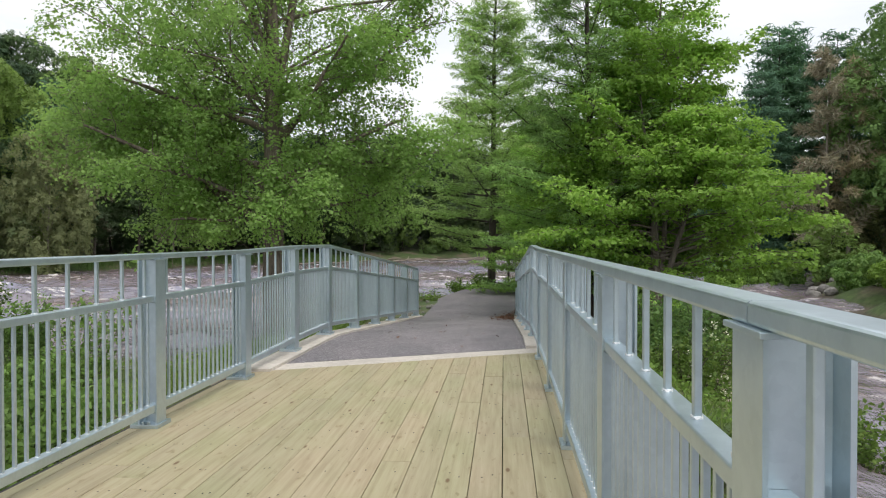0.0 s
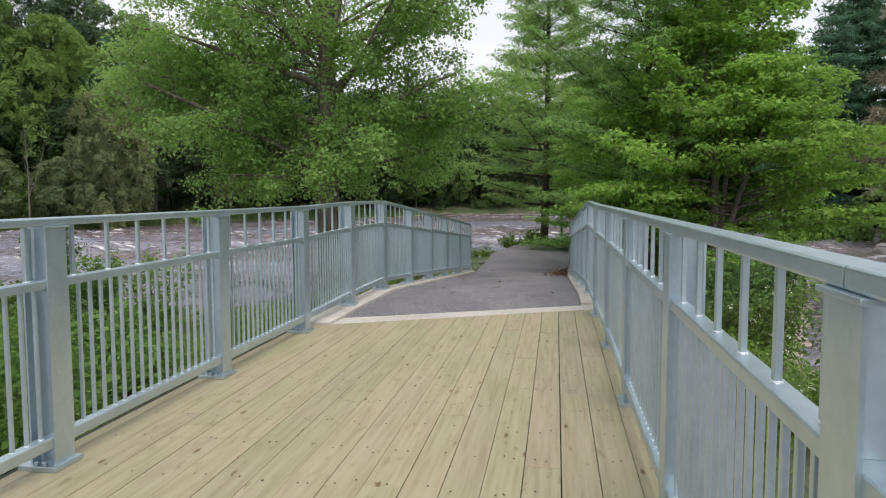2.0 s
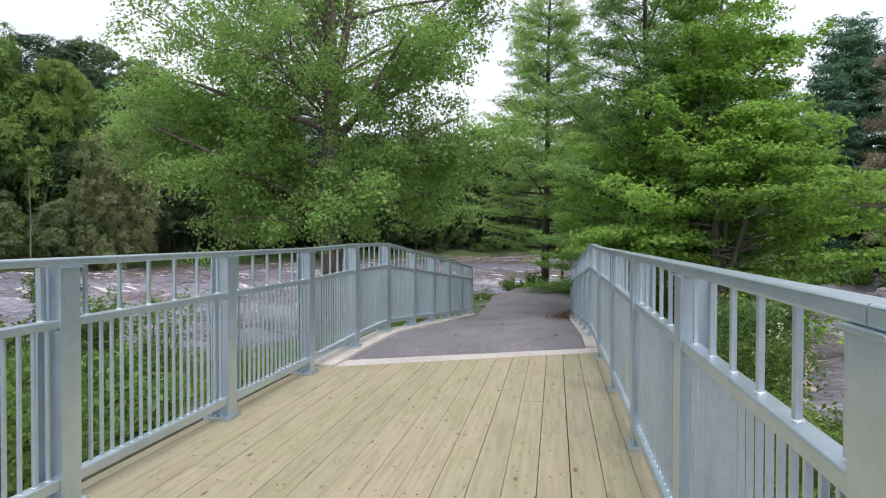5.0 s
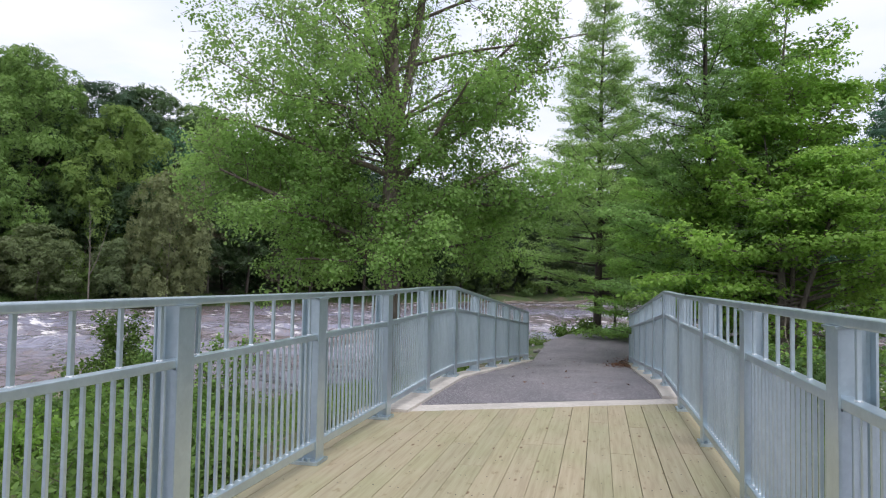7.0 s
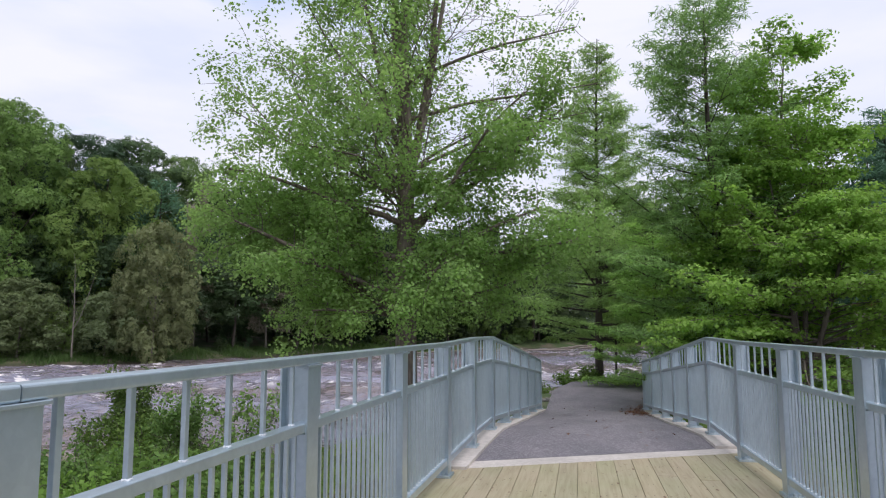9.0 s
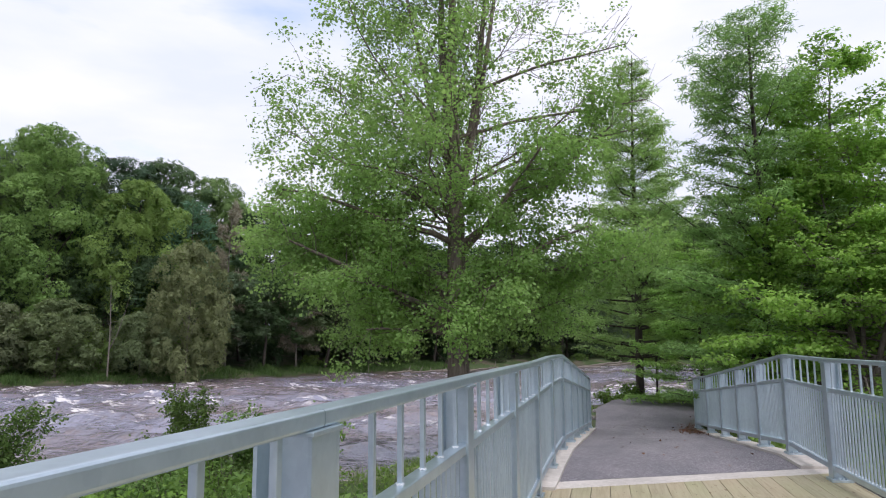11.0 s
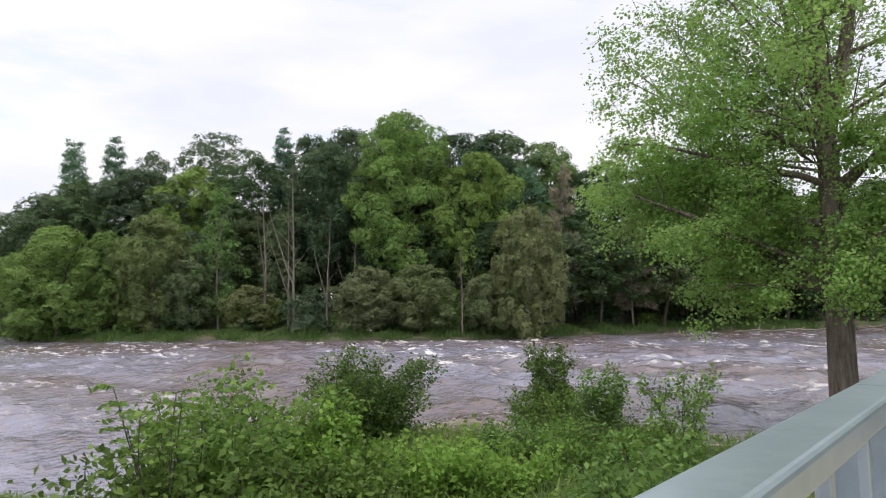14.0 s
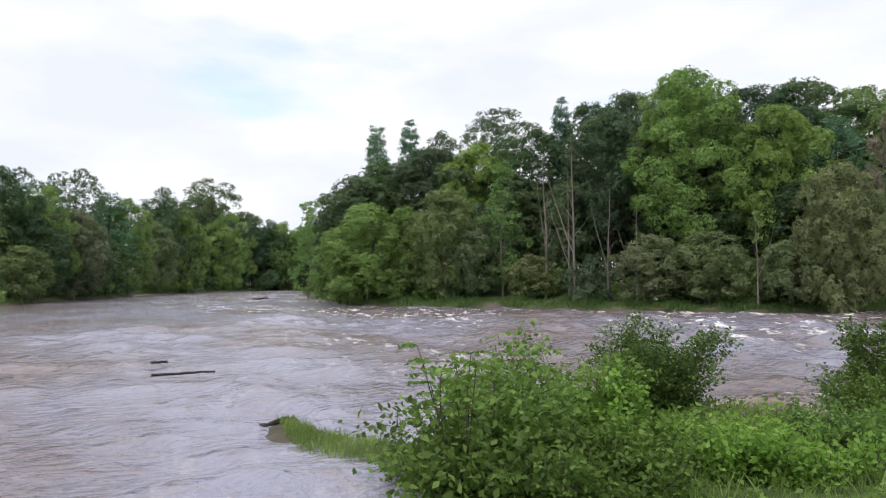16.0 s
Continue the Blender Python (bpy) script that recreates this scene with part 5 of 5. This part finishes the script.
fill(FAR_LAND, -24, 34, 70, 140, 4.0, 26.0, 9.0, ["far", "far", "far", "far"], lambda x, y, d: float(np.interp(x, [-8, 2, 9], [12.0, 16.0, 20.0])) + 0.1 * d, "woods across the river", 1.1)
fill(FAR_LAND, -135, -80, 24, 60, 2.5, 8.0, 6.0, ["lime", "far", "willow"], lambda x, y, d: 7.5, "woods across the river")

# the wood up the river
LSHORE = [(-70.0, -42.0), (-96.5, -9.2), (-122.0, 0.7), (-150.7, 10.6), (-177.3, 23.5), (-210.7, 52.8)]
rows_of(LSHORE, 26, 3.0, ["bush"], 3.4, 0.8, 1, "woods up the river")
for x, y, h, r, kind in ((-116.1, -8.2, 18.2, 5.0, "round"), (-122.6, -4.3, 16.7, 4.6, "far"), (-141.2, 0.1, 21.8, 4.6, "oak"), (-124.9, 0.2, 13.5, 4.7, "willow"), (-150.5, 9.4, 18.4, 5.4, "lime"),
                         (-182.0, 24.7, 19.8, 4.9, "lime"), (-202.4, 34.1, 30.0, 6.8, "oak"), (-196.4, 36.8, 20.8, 6.7, "far"), (-109.1, -5.7, 7.4, 3.2, "willow"), (-115.0, -4.7, 11.7, 4.1, "round"),
                         (-167.0, 16.1, 15.0, 4.9, "willow"), (-178.0, 18.4, 24.0, 6.6, "far"), (-147.9, 5.8, 19.0, 5.0, "pine"), (-132.3, 3.0, 9.5, 4.0, "round"), (-139.5, 5.7, 10.0, 4.0, "far")):
    turns = (turns * 7 + 31) % 360
    wood(x, y, kind, h, r, float(turns), "woods up the river")
fill(LEFT_LAND, -225, -62, -46, 60, 6.0, 22.0, 10.6, ["far", "far", "far", "pine"], lambda x, y, d: (11 + 0.3 * d) * float(np.interp(x, [-200, -130, -60], [1.25, 1.0, 0.95])), "woods up the river", 1.1)
rows_of([(-247.4, 29.7), (-238.7, 47.6), (-226.0, 63.3), (-205.2, 76.8), (-174.3, 77.9)], 20, 0.0, ["far"], 25, 3, 1, "woods up the river")
rows_of([(-234.8, 37.4), (-224.2, 53.2), (-207.4, 66.8)], 14, 0.0, ["far"], 12, 2, 1, "woods up the river")

rows_of([(-210.7, 52.8), (-267.1, 74.6), (-338.9, 103.0)], 12, 5.0, ["far"], 20, 2, 1, "woods up the river")
rows_of([(-210.7, 52.8), (-267.1, 74.6), (-308.1, 92.0)], 14, 1.5, ["bush"], 6, 1, 1, "woods up the river")

# the wood on the east bank
RSHORE = [(13.01, 14.88), (12.89, 23.07), (15.8, 34.5), (19.7, 44.9), (25.5, 64.7), (32.4, 87.5), (49.2, 116.9)]
rows_of(RSHORE[:4], 11, 1.5, ["thicket"], 1.3, 0.6, -1, "woods on the east bank")
rows_of(RSHORE[3:], 14, 1.5, ["bush"], 1.3, 0.6, -1, "woods on the east bank")
rows_of(RSHORE[3:], 16, 5.0, ["bush", "willow", "lime"], 5.5, 1.5, -1, "woods on the east bank")
rows_of(RSHORE[2:], 14, 11.0, ["round", "pine", "lime"], 11, 2.0, -1, "woods on the east bank")
rows_of(RSHORE[2:], 14, 20.0, ["far", "pine", "far"], 14, 3, -1, "woods on the east bank")
rows_of([(33.0, 118.5), (55.0, 137.7), (79.1, 159.0)], 9, 6.0, ["far"], 15, 2, 1, "woods on the east bank")
rows_of([(0.9, 102.4), (33.0, 118.5), (61.0, 144.0)], 18, 4.0, ["far"], 6, 1, 1, "woods across the river")
rows_of([(81.0, 165.3), (97.4, 151.5)], 5, 0.0, ["far"], 17, 2, 1, "woods on the east bank")
for x, y, h, r, kind in ((20.6, 44.4, 14.2, 3.4, "dry"), (22.1, 45.0, 13.0, 3.2, "dry"), (18.1, 49.0, 15.0, 3.4, "plume"), (20.2, 51.6, 18.0, 4.4, "plume"), (22.2, 53.2, 17.5, 4.4, "plume"), (24.5, 52.3, 16.5, 4.2, "plume"), (16.8, 53.1, 15.0, 3.4, "plume"), (25.0, 43.5, 14.5, 3.8, "cotton"), (27.8, 48.3, 16.5, 4.2, "cotton"), (18.8, 40.2, 3.8, 1.8, "lime"), (22.2, 48.1, 5.5, 2.4, "round")):
    turns = (turns * 7 + 31) % 360
    wood(x, y, kind, h, r, float(turns), "woods on the east bank")

for x, y, h, w in ((15.0, 42.6, 2.5, 1.9), (16.3, 42.9, 2.2, 1.7), (14.2, 41.6, 1.9, 1.6), (17.2, 43.4, 2.4, 1.8)):
    turns = (turns * 7 + 31) % 360
    wood(x, y, "thicket", h, w, float(turns), "woods on the east bank")


# ---- plants on the near bank ----
def shrub(label, x, y, h, w, leaf, size, n, seed, stems=9, open_low=0.15, bark=BARK, name="shrub", aim_up=0.9):
    """A many-stemmed shrub with leaves along its shoots."""
    rng = np.random.default_rng(seed)
    out, nodes = [], []
    for k in range(stems):
        a = 6.283 * k / stems + rng.uniform(-0.4, 0.4)
        r = w * 0.5 * math.sqrt(rng.uniform(0.05, 1))
        top = Vector((math.cos(a) * r, math.sin(a) * r, h * rng.uniform(0.45, 1.05)))
        st = bend((math.cos(a) * r * 0.2, math.sin(a) * r * 0.2, -0.1), top, top.length, 6, rng, 0.09, 0.03, 0.014, 0.004)
        out.append(st)
        for t in np.linspace(open_low, 1.0, 11):
            p, _, d = along(st, t)
            tw = bend(p, side_way(d, rng, 0.85, 0.25), w * rng.uniform(0.10, 0.24), 3, rng, 0.16, 0.02, 0.006, 0.003)
            out.append(tw)
            nodes += [g for g, _ in tw[1:]]
    V, F = tubes(out, 4)
    per = max(1, int(n / len(nodes)))
    c = cloud(nodes, per, 0.045 + 0.028 * w, rng, 0.7)
    c = c[c[:, 2] > 0.02]
    ob = thing(name, label, "shrub", pose(x, y, gz(x, y)))
    put("stem", mesh_of("stem", V, F, bark, True), ob)
    put("foliage", quad_mesh("foliage", leaves(c, size, rng, 0.45, 0.6, 0.05), leaf), ob)
    return ob


shrub("tall leafy riverside shrub with open top", -9.13, 13.07, 1.75, 1.3, L_DARK, 0.075, 7500, 61, 9)
shrub("small leafy riverside shrub", -7.44, 12.02, 1.3, 0.9, L_SHRUB, 0.07, 4000, 62, 8)
shrub("small leafy riverside shrub", -8.31, 12.34, 0.9, 0.9, L_WEED, 0.07, 1600, 60, 7)
shrub("dense dark rounded shrub by the water", -11.0, 9.45, 1.55, 1.95, L_DARK, 0.072, 17000, 63, 22)
shrub("slender green shoots rising out of a shrub", -11.45, 9.2, 1.9, 0.8, L_WEED, 0.06, 1400, 59, 7)
shrub("big spreading green shrub on the bank", -9.31, 5.22, 1.45, 2.4, L_SHRUB, 0.10, 7000, 64, 26)
shrub("dark leafy shrub on the bank", -8.60, 4.19, 0.95, 2.1, L_DARK, 0.115, 5200, 65, 20)
shrub("leafy green shrub on the bank", -8.69, 6.42, 1.15, 1.7, L_WEED, 0.09, 4600, 66, 15)
shrub("tall yellow-green vine climbing a bush", -8.28, 6.01, 1.35, 0.8, L_MAPLE, 0.085, 2200, 58, 7)
shrub("low yellow-green leafy shrub", -7.2, 7.3, 0.55, 1.7, L_MAPLE, 0.085, 4200, 67, 15)
shrub("low yellow-green leafy shrub", -7.06, 8.12, 0.42, 1.4, L_MAPLE, 0.08, 3000, 57, 12)
shrub("dark leafy shrub on the bank", -7.36, 5.17, 0.7, 1.6, L_DARK, 0.08, 5500, 56, 14)
shrub("low leafy shrub by the bridge", -6.16, 9.54, 0.55, 1.6, L_WEED, 0.075, 4000, 68, 13)
shrub("low leafy shrub by the bridge", -7.79, 9.98, 0.5, 1.4, L_SHRUB, 0.075, 3600, 55, 12)
shrub("thin leafy saplings by the bridge", -5.56, 10.76, 1.5, 1.2, L_SHRUB, 0.075, 1900, 69, 6)
shrub("dark low shrub under taller riverside shrubs", -8.55, 11.6, 0.75, 1.5, L_DARK, 0.075, 2300, 52, 13)
shrub("dark low shrub under taller riverside shrubs", -6.9, 11.1, 0.6, 1.3, L_DARK, 0.07, 1500, 51, 12)
shrub("dark leafy weeds in deep shade", -7.75, 4.75, 0.6, 1.3, L_DARK, 0.10, 2400, 50, 12)
shrub("bright green broad-leaved weeds on the bank", -8.0, 6.9, 0.6, 1.0, L_WEED, 0.10, 1500, 49, 10)
shrub("low weeds at the root of a grassy spit", -9.94, 4.23, 0.45, 1.3, L_WEED, 0.07, 2600, 54, 12)
shrub("leafy green shrub under the bridge railing", -4.32, 7.45, 0.75, 1.9, L_SHRUB, 0.09, 4800, 70, 14)
shrub("leafy green shrub under the bridge railing", -3.49, 5.18, 0.9, 1.8, L_WEED, 0.09, 4200, 71, 14)
shrub("leafy green bush below the railing", 5.16, 9.03, 0.75, 1.6, L_DARK, 0.08, 3500, 72, 14)
shrub("leafy bush below the railing", 3.92, 11.25, 0.8, 1.8, L_DARK, 0.08, 3600, 73, 14)
shrub("low leafy bush below the railing", 3.35, 7.94, 0.42, 1.5, L_DARK, 0.075, 2000, 74, 14)
shrub("dark undergrowth beneath the trees", 4.69, 14.57, 1.2, 2.6, L_SHRUB, 0.10, 6000, 75, 16)
shrub("small bright green plant at the path's end", -0.66, 29.77, 0.55, 1.3, L_WEED, 0.12, 900, 76, 9)
shrub("small leafy bush at the path's end", 0.18, 31.02, 0.9, 1.1, L_WEED, 0.12, 700, 77, 7)

shrub("tuft of bright green weeds at the path's edge", -1.79, 27.18, 0.3, 1.0, L_WEED, 0.07, 900, 53, 9)


def meadow(name, label, poly, n, height, size, leaf, seed, slim=0.14, flat=0.0, zoff=0.0):
    """Grass or weeds scattered over an area."""
    rng = np.random.default_rng(seed)
    xs, ys = [p[0] for p in poly], [p[1] for p in poly]
    px, py = rng.uniform(min(xs), max(xs), n * 2), rng.uniform(min(ys), max(ys), n * 2)
    patch = np.sin(px * 1.9 + 0.7 * py) + np.sin(py * 2.3 - px) + rng.normal(scale=0.9, size=px.shape)
    z = ground_z(px, py)
    keep = (inside_distance(px, py, poly) > 0) & (patch > -0.7) & (z > WATER_Z + 0.04)
    keep &= np.hypot((px + 10.4) / 2.3, (py - 12.3) / 1.7) > 1
    keep &= ~((np.abs(px - path_x(py)) < 1.75) & (py > 7.5) & (py < 31))
    px, py, z = px[keep][:n], py[keep][:n], z[keep][:n]
    hh = height * rng.uniform(0.3, 1.0, len(px)) ** 1.2
    if slim < 0.3:
        aim = np.stack([rng.normal(scale=0.35, size=len(px)), rng.normal(scale=0.35, size=len(px)), np.ones(len(px))], axis=1)
        c = np.stack([px, py, z + hh * 0.45], axis=1)
        co = leaves(c, 1.0, rng, 0.0, slim, 0.0, aim)
        co = c[:, None, :] + (co - c[:, None, :]) * (hh[:, None, None] * size)
    else:
        c = np.stack([px, py, z + hh], axis=1)
        co = leaves(c, size, rng, flat, slim, 0.1)
    ob = put(name, quad_mesh(name, co, leaf))
    return tagged(ob, label, name.replace("_", " "), kind="stuff")


BANK = [(-9.85, 3.52), (-3.04, 1.86), (-1.85, 4.11), (-1.94, 12.39), (-2.83, 20.66), (-2.6, 32.0), (-3.73, 28.92), (-4.27, 22.72), (-3.60, 17.04), (-5.38, 13.44), (-8.22, 13.67), (-11.46, 12.00), (-11.76, 8.44), (-11.06, 5.38)]
meadow("grass", "green grass and weeds on the river bank", BANK, 46000, 0.40, 1.0, L_GRASS, 81, 0.045)
meadow("weeds", "broad-leaved green weeds on the river bank", BANK, 15000, 0.26, 0.085, L_WEED, 82, 0.7, 0.6)
EBANK = [(1.89, 3.10), (4.17, 6.84), (4.94, 10.46), (6.09, 15.64), (7.87, 19.30), (8.32, 23.95), (5.7, 31.1), (2.94, 26.93), (2.00, 20.71), (1.79, 12.44)]
meadow("grass", "green grass beside the bridge", EBANK, 22000, 0.34, 1.0, L_GRASS, 83, 0.045)
meadow("weeds", "broad-leaved weeds beside the bridge", EBANK, 8000, 0.30, 0.08, L_WEED, 84, 0.7, 0.6)
meadow("grass", "tufts of grass on a low spit in the river", [(-15.01, 3.47), (-12.33, 3.09), (-9.55, 2.90), (-9.84, 4.23), (-11.06, 5.17), (-12.83, 4.32)], 11000, 0.26, 1.0, L_GRASS, 85, 0.05)


def shore_grass(line, n, wide, seed):
    """Tall grass along a far water's edge."""
    rng = np.random.default_rng(seed)
    pts = []
    for i in range(n):
        (x, y), nm = along_line(line, rng.uniform())
        d = rng.uniform(0.1, wide)
        pts.append((x - nm[0] * d, y - nm[1] * d))
    p = np.array(pts)
    z = np.maximum(ground_z(p[:, 0], p[:, 1]), WATER_Z)
    h = rng.uniform(0.25, 0.8, n) * (0.75 + 0.4 * np.sin(p[:, 0] * 0.9 + p[:, 1]) * np.sin(p[:, 0] * 0.37 + 1))
    c = np.stack([p[:, 0], p[:, 1], z + h * 0.4], axis=1)
    aim = np.stack([rng.normal(scale=0.15, size=n), rng.normal(scale=0.15, size=n), np.ones(n)], axis=1)
    co = leaves(c, 1.0, rng, 0.0, 0.10, 0.0, aim)
    co = c[:, None, :] + (co - c[:, None, :]) * h[:, None, None]
    return tagged(put("grass", quad_mesh("grass", co, L_REED)), "bright green grass along the far bank", "grass", kind="stuff")


shore_grass(SHORE[1:10], 46000, 4.2, 86)
shore_grass(LSHORE, 5000, 3.0, 87)


def elder(x, y, height, seed):
    """Thin bare stems that carry fans of paired leaflets at their tops."""
    rng = np.random.default_rng(seed)
    out, c, aims = [], [], []
    for k in range(4):
        a = rng.uniform(0, 6.283)
        st = bend((0.12 * math.cos(a), 0.12 * math.sin(a), -0.05), (0.16 * math.cos(a), 0.16 * math.sin(a), 1), height * rng.uniform(0.75, 1.05), 7, rng, 0.05, 0.02, 0.014, 0.006)
        out.append(st)
        for t in (0.82, 0.92, 1.0):
            p, _, d = along(st, t)
            for side in range(2):
                b = rng.uniform(0, 6.283)
                fr = bend(p, (math.cos(b), math.sin(b), 0.3), rng.uniform(0.18, 0.32), 4, rng, 0.05, -0.12, 0.004, 0.002)
                out.append(fr)
                for q, _ in fr[1:]:
                    for s in (-1, 1):
                        w = Vector((-math.sin(b) * s, math.cos(b) * s, -0.25))
                        c.append(q + w * 0.05)
                        aims.append(w)
    V, F = tubes(out, 4)
    ob = thing("elder", "tall thin elder stems with drooping leaf fans", "shrub", pose(x, y, gz(x, y)))
    put("stem", mesh_of("stem", V, F, BARK, True), ob)
    put("foliage", quad_mesh("foliage", leaves(np.array(c), 0.11, rng, 0.5, 0.5, 0.1, np.array(aims)), L_WEED), ob)


elder(-8.55, 3.89, 1.85, 91)
elder(-8.91, 4.25, 1.95, 92)


# ---- driftwood, stones and small things ----
def log_mesh(points, r0, r1, seed, material, stubs=2):
    """A bent, weathered log with broken branch stubs."""
    rng = np.random.default_rng(seed)
    pts = [Vector(p) for p in points]
    n = 9
    line = []
    for i in range(n + 1):
        t = i / n * (len(pts) - 1)
        k = min(int(t), len(pts) - 2)
        p = pts[k].lerp(pts[k + 1], t - k) + Vector(rng.normal(scale=r0 * 0.18, size=3))
        line.append((p, (r0 + (r1 - r0) * i / n) * rng.uniform(0.85, 1.15)))
    out = [[(line[0][0] + (line[0][0] - line[1][0]) * 0.02, 0.004)] + line + [(line[-1][0] + (line[-1][0] - line[-2][0]) * 0.02, 0.004)]]
    for k in range(stubs):
        p, r, d = along(line, rng.uniform(0.2, 0.9))
        out.append(bend(p, side_way(d, rng, 0.9, 0.5), r0 * rng.uniform(2.5, 6), 3, rng, 0.1, 0.0, r0 * 0.4, r0 * 0.15))
    V, F = tubes(out, 8)
    return mesh_of("log", V, F, material, True)


def log(label, points, r0, r1, seed, material=None, stubs=2):
    ob = put("log", log_mesh(points, r0, r1, seed, material or DRIFT, stubs))
    return tagged(ob, label, "log", "driftwood")


DRIFT_A = (-22.90, 1.95, -1.16), (-22.78, 2.80, -1.15), (-22.50, 3.65, -1.13)
DRIFT_B = (-26.20, 2.25, -1.16), (-26.09, 2.75, -1.15)
DRIFT_C = (-14.50, 3.10, -1.2), (-14.65, 3.46, -1.17), (-14.80, 3.77, -1.19)
log("dark wet log lying in the river", DRIFT_A, 0.05, 0.035, 1, None, 1)
log("dark wet log lying in the river", DRIFT_B, 0.06, 0.04, 2, None, 1)
log("black log at the tip of a grassy spit", DRIFT_C, 0.085, 0.065, 3, None, 0)
log("dark debris stranded in the river", ((-110, 24.6, -1.2), (-110.3, 27.0, -1.1)), 0.16, 0.1, 4, None, 1)
rl = np.random.default_rng(95)
for k in range(12):
    t = k / 11
    x, y = -22.0 + 22.0 * t + rl.uniform(-0.6, 0.6), 67.0 + 29.0 * t + rl.uniform(-0.6, 0.6)
    a, ln = rl.uniform(-0.5, 0.9), rl.uniform(1.5, 4.5)
    z = max(gz(x, y), WATER_Z) + 0.2
    log("bleached log stranded on the far shore", ((x, y, z), (x + ln * math.cos(a), y + ln * math.sin(a), z + rl.uniform(0.0, 0.7))), 0.13, 0.07, 100 + k, PALE_WOOD, 2)


def stone_mesh(seed):
    rng = np.random.default_rng(seed)
    bm = bmesh.new()
    bmesh.ops.create_icosphere(bm, subdivisions=2, radius=0.5)
    cuts = [Vector(rng.normal(size=3)).normalized() for _ in range(7)]
    for v in bm.verts:
        for c in cuts:
            over = v.co.dot(c) - 0.36
            if over > 0:
                v.co -= c * over * 0.9
        v.co.z *= 0.7
    me = bpy.data.meshes.new("stone")
    bm.to_mesh(me)
    bm.free()
    me.materials.append(ROCK)
    return me


STONES = [stone_mesh(s) for s in (1, 2, 3, 4)]
rs = np.random.default_rng(96)


def stones(n, where, size, label):
    for k in range(n):
        x, y = where()
        s = size * rs.uniform(0.5, 1.4)
        ob = put("stone", STONES[k % 4], None, pose(x, y, max(gz(x, y), WATER_Z) + 0.12 * s, rs.uniform(-15, 15), rs.uniform(-15, 15), rs.uniform(0, 360)) @ Matrix.Diagonal((s, s * rs.uniform(0.7, 1), s, 1)))
        tagged(ob, label, "stone", "stones on the bank")


def east_edge():
    (x, y), nm = along_line(RSHORE[2:5], rs.uniform(0, 0.7))
    d = rs.uniform(-0.2, 1.6)
    return x - nm[0] * -d, y - nm[1] * -d


stones(46, east_edge, 0.6, "grey angular stone at the water's edge")
stones(22, lambda: (rs.uniform(-1.9, -1.3) + rs.normal() * 0.2, rs.uniform(19.4, 27.5)), 0.22, "pale stone beside the asphalt path")
stones(14, lambda: (rs.uniform(-0.6, 2.2), rs.uniform(29.6, 30.8)), 0.25, "pale stone at the end of the asphalt path")
stones(14, lambda: (rs.uniform(-12.1, -10.0), rs.uniform(12.4, 13.4)), 0.14, "small grey stone on the sandy bank")

# weathered box on the east bank
hut = thing("wooden_box", "weathered tan board box with a reddish lid on posts", "box", pose(16.17, 44.80, 1.65, 0, 0, 20))
for k in range(6):
    z0 = 0.02 + 0.19 * k
    put("board", box_mesh("board", -0.55, 0.55, -0.40, 0.40, z0, z0 + 0.175, HUT_WOOD, 0.012), hut)
put("lid", box_mesh("lid", -0.62, 0.62, -0.47, 0.47, 1.16, 1.26, RED_PAINT, 0.015), hut, None, "faded red lid")
for sx in (-0.45, 0.45):
    for sy in (-0.3, 0.3):
        put("post", box_mesh("post", sx - 0.05, sx + 0.05, sy - 0.05, sy + 0.05, gz(16.17, 44.80) - 1.75, 0.02, DRIFT, 0.01), hut)


def flowers(label, spots, seed):
    """White flower heads scattered over a shrub."""
    rng = np.random.default_rng(seed)
    c = []
    for x, y, z, n, w in spots:
        for k in range(n):
            p = np.array([x, y, z]) + rng.normal(size=3) * w
            c += [p + rng.normal(size=3) * 0.022 for _ in range(9)]
    ob = put("flowers", quad_mesh("flowers", leaves(np.array(c), 0.03, rng, 0.7, 0.9), PETAL))
    return tagged(ob, label, "flowers", kind="stuff")


flowers("small white flower heads on low bushes", ((4.0, 10.8, gz(4.0, 10.8) + 0.78, 12, 0.3), (3.4, 7.6, gz(3.4, 7.6) + 0.4, 10, 0.3), (4.9, 12.3, gz(4.9, 12.3) + 1.1, 8, 0.3), (-10.5, 9.3, gz(-10.5, 9.3) + 1.55, 14, 0.35)), 97)


# ---- fallen leaves on the path ----
rf = np.random.default_rng(98)
fy = np.concatenate([rf.normal(19.2, 1.3, 700), rf.uniform(9, 29, 60)])
fx = np.array([path_side(v, 1) for v in fy]) - np.concatenate([np.abs(rf.normal(0, 0.22, 700)) + 0.03, rf.uniform(0.1, 2.2, 60)])
keep = (fy > 9.2) & (fy < 29)
fx, fy = fx[keep], fy[keep]
spot = np.stack([fx, fy, path_z(fy) + 0.034], axis=1)
tagged(put("leaf_litter", quad_mesh("leaf_litter", leaves(spot, 0.06, rf, 0.97, 0.7), L_LITTER)), "reddish brown fallen leaves along the path's edge", "leaf litter", kind="stuff")
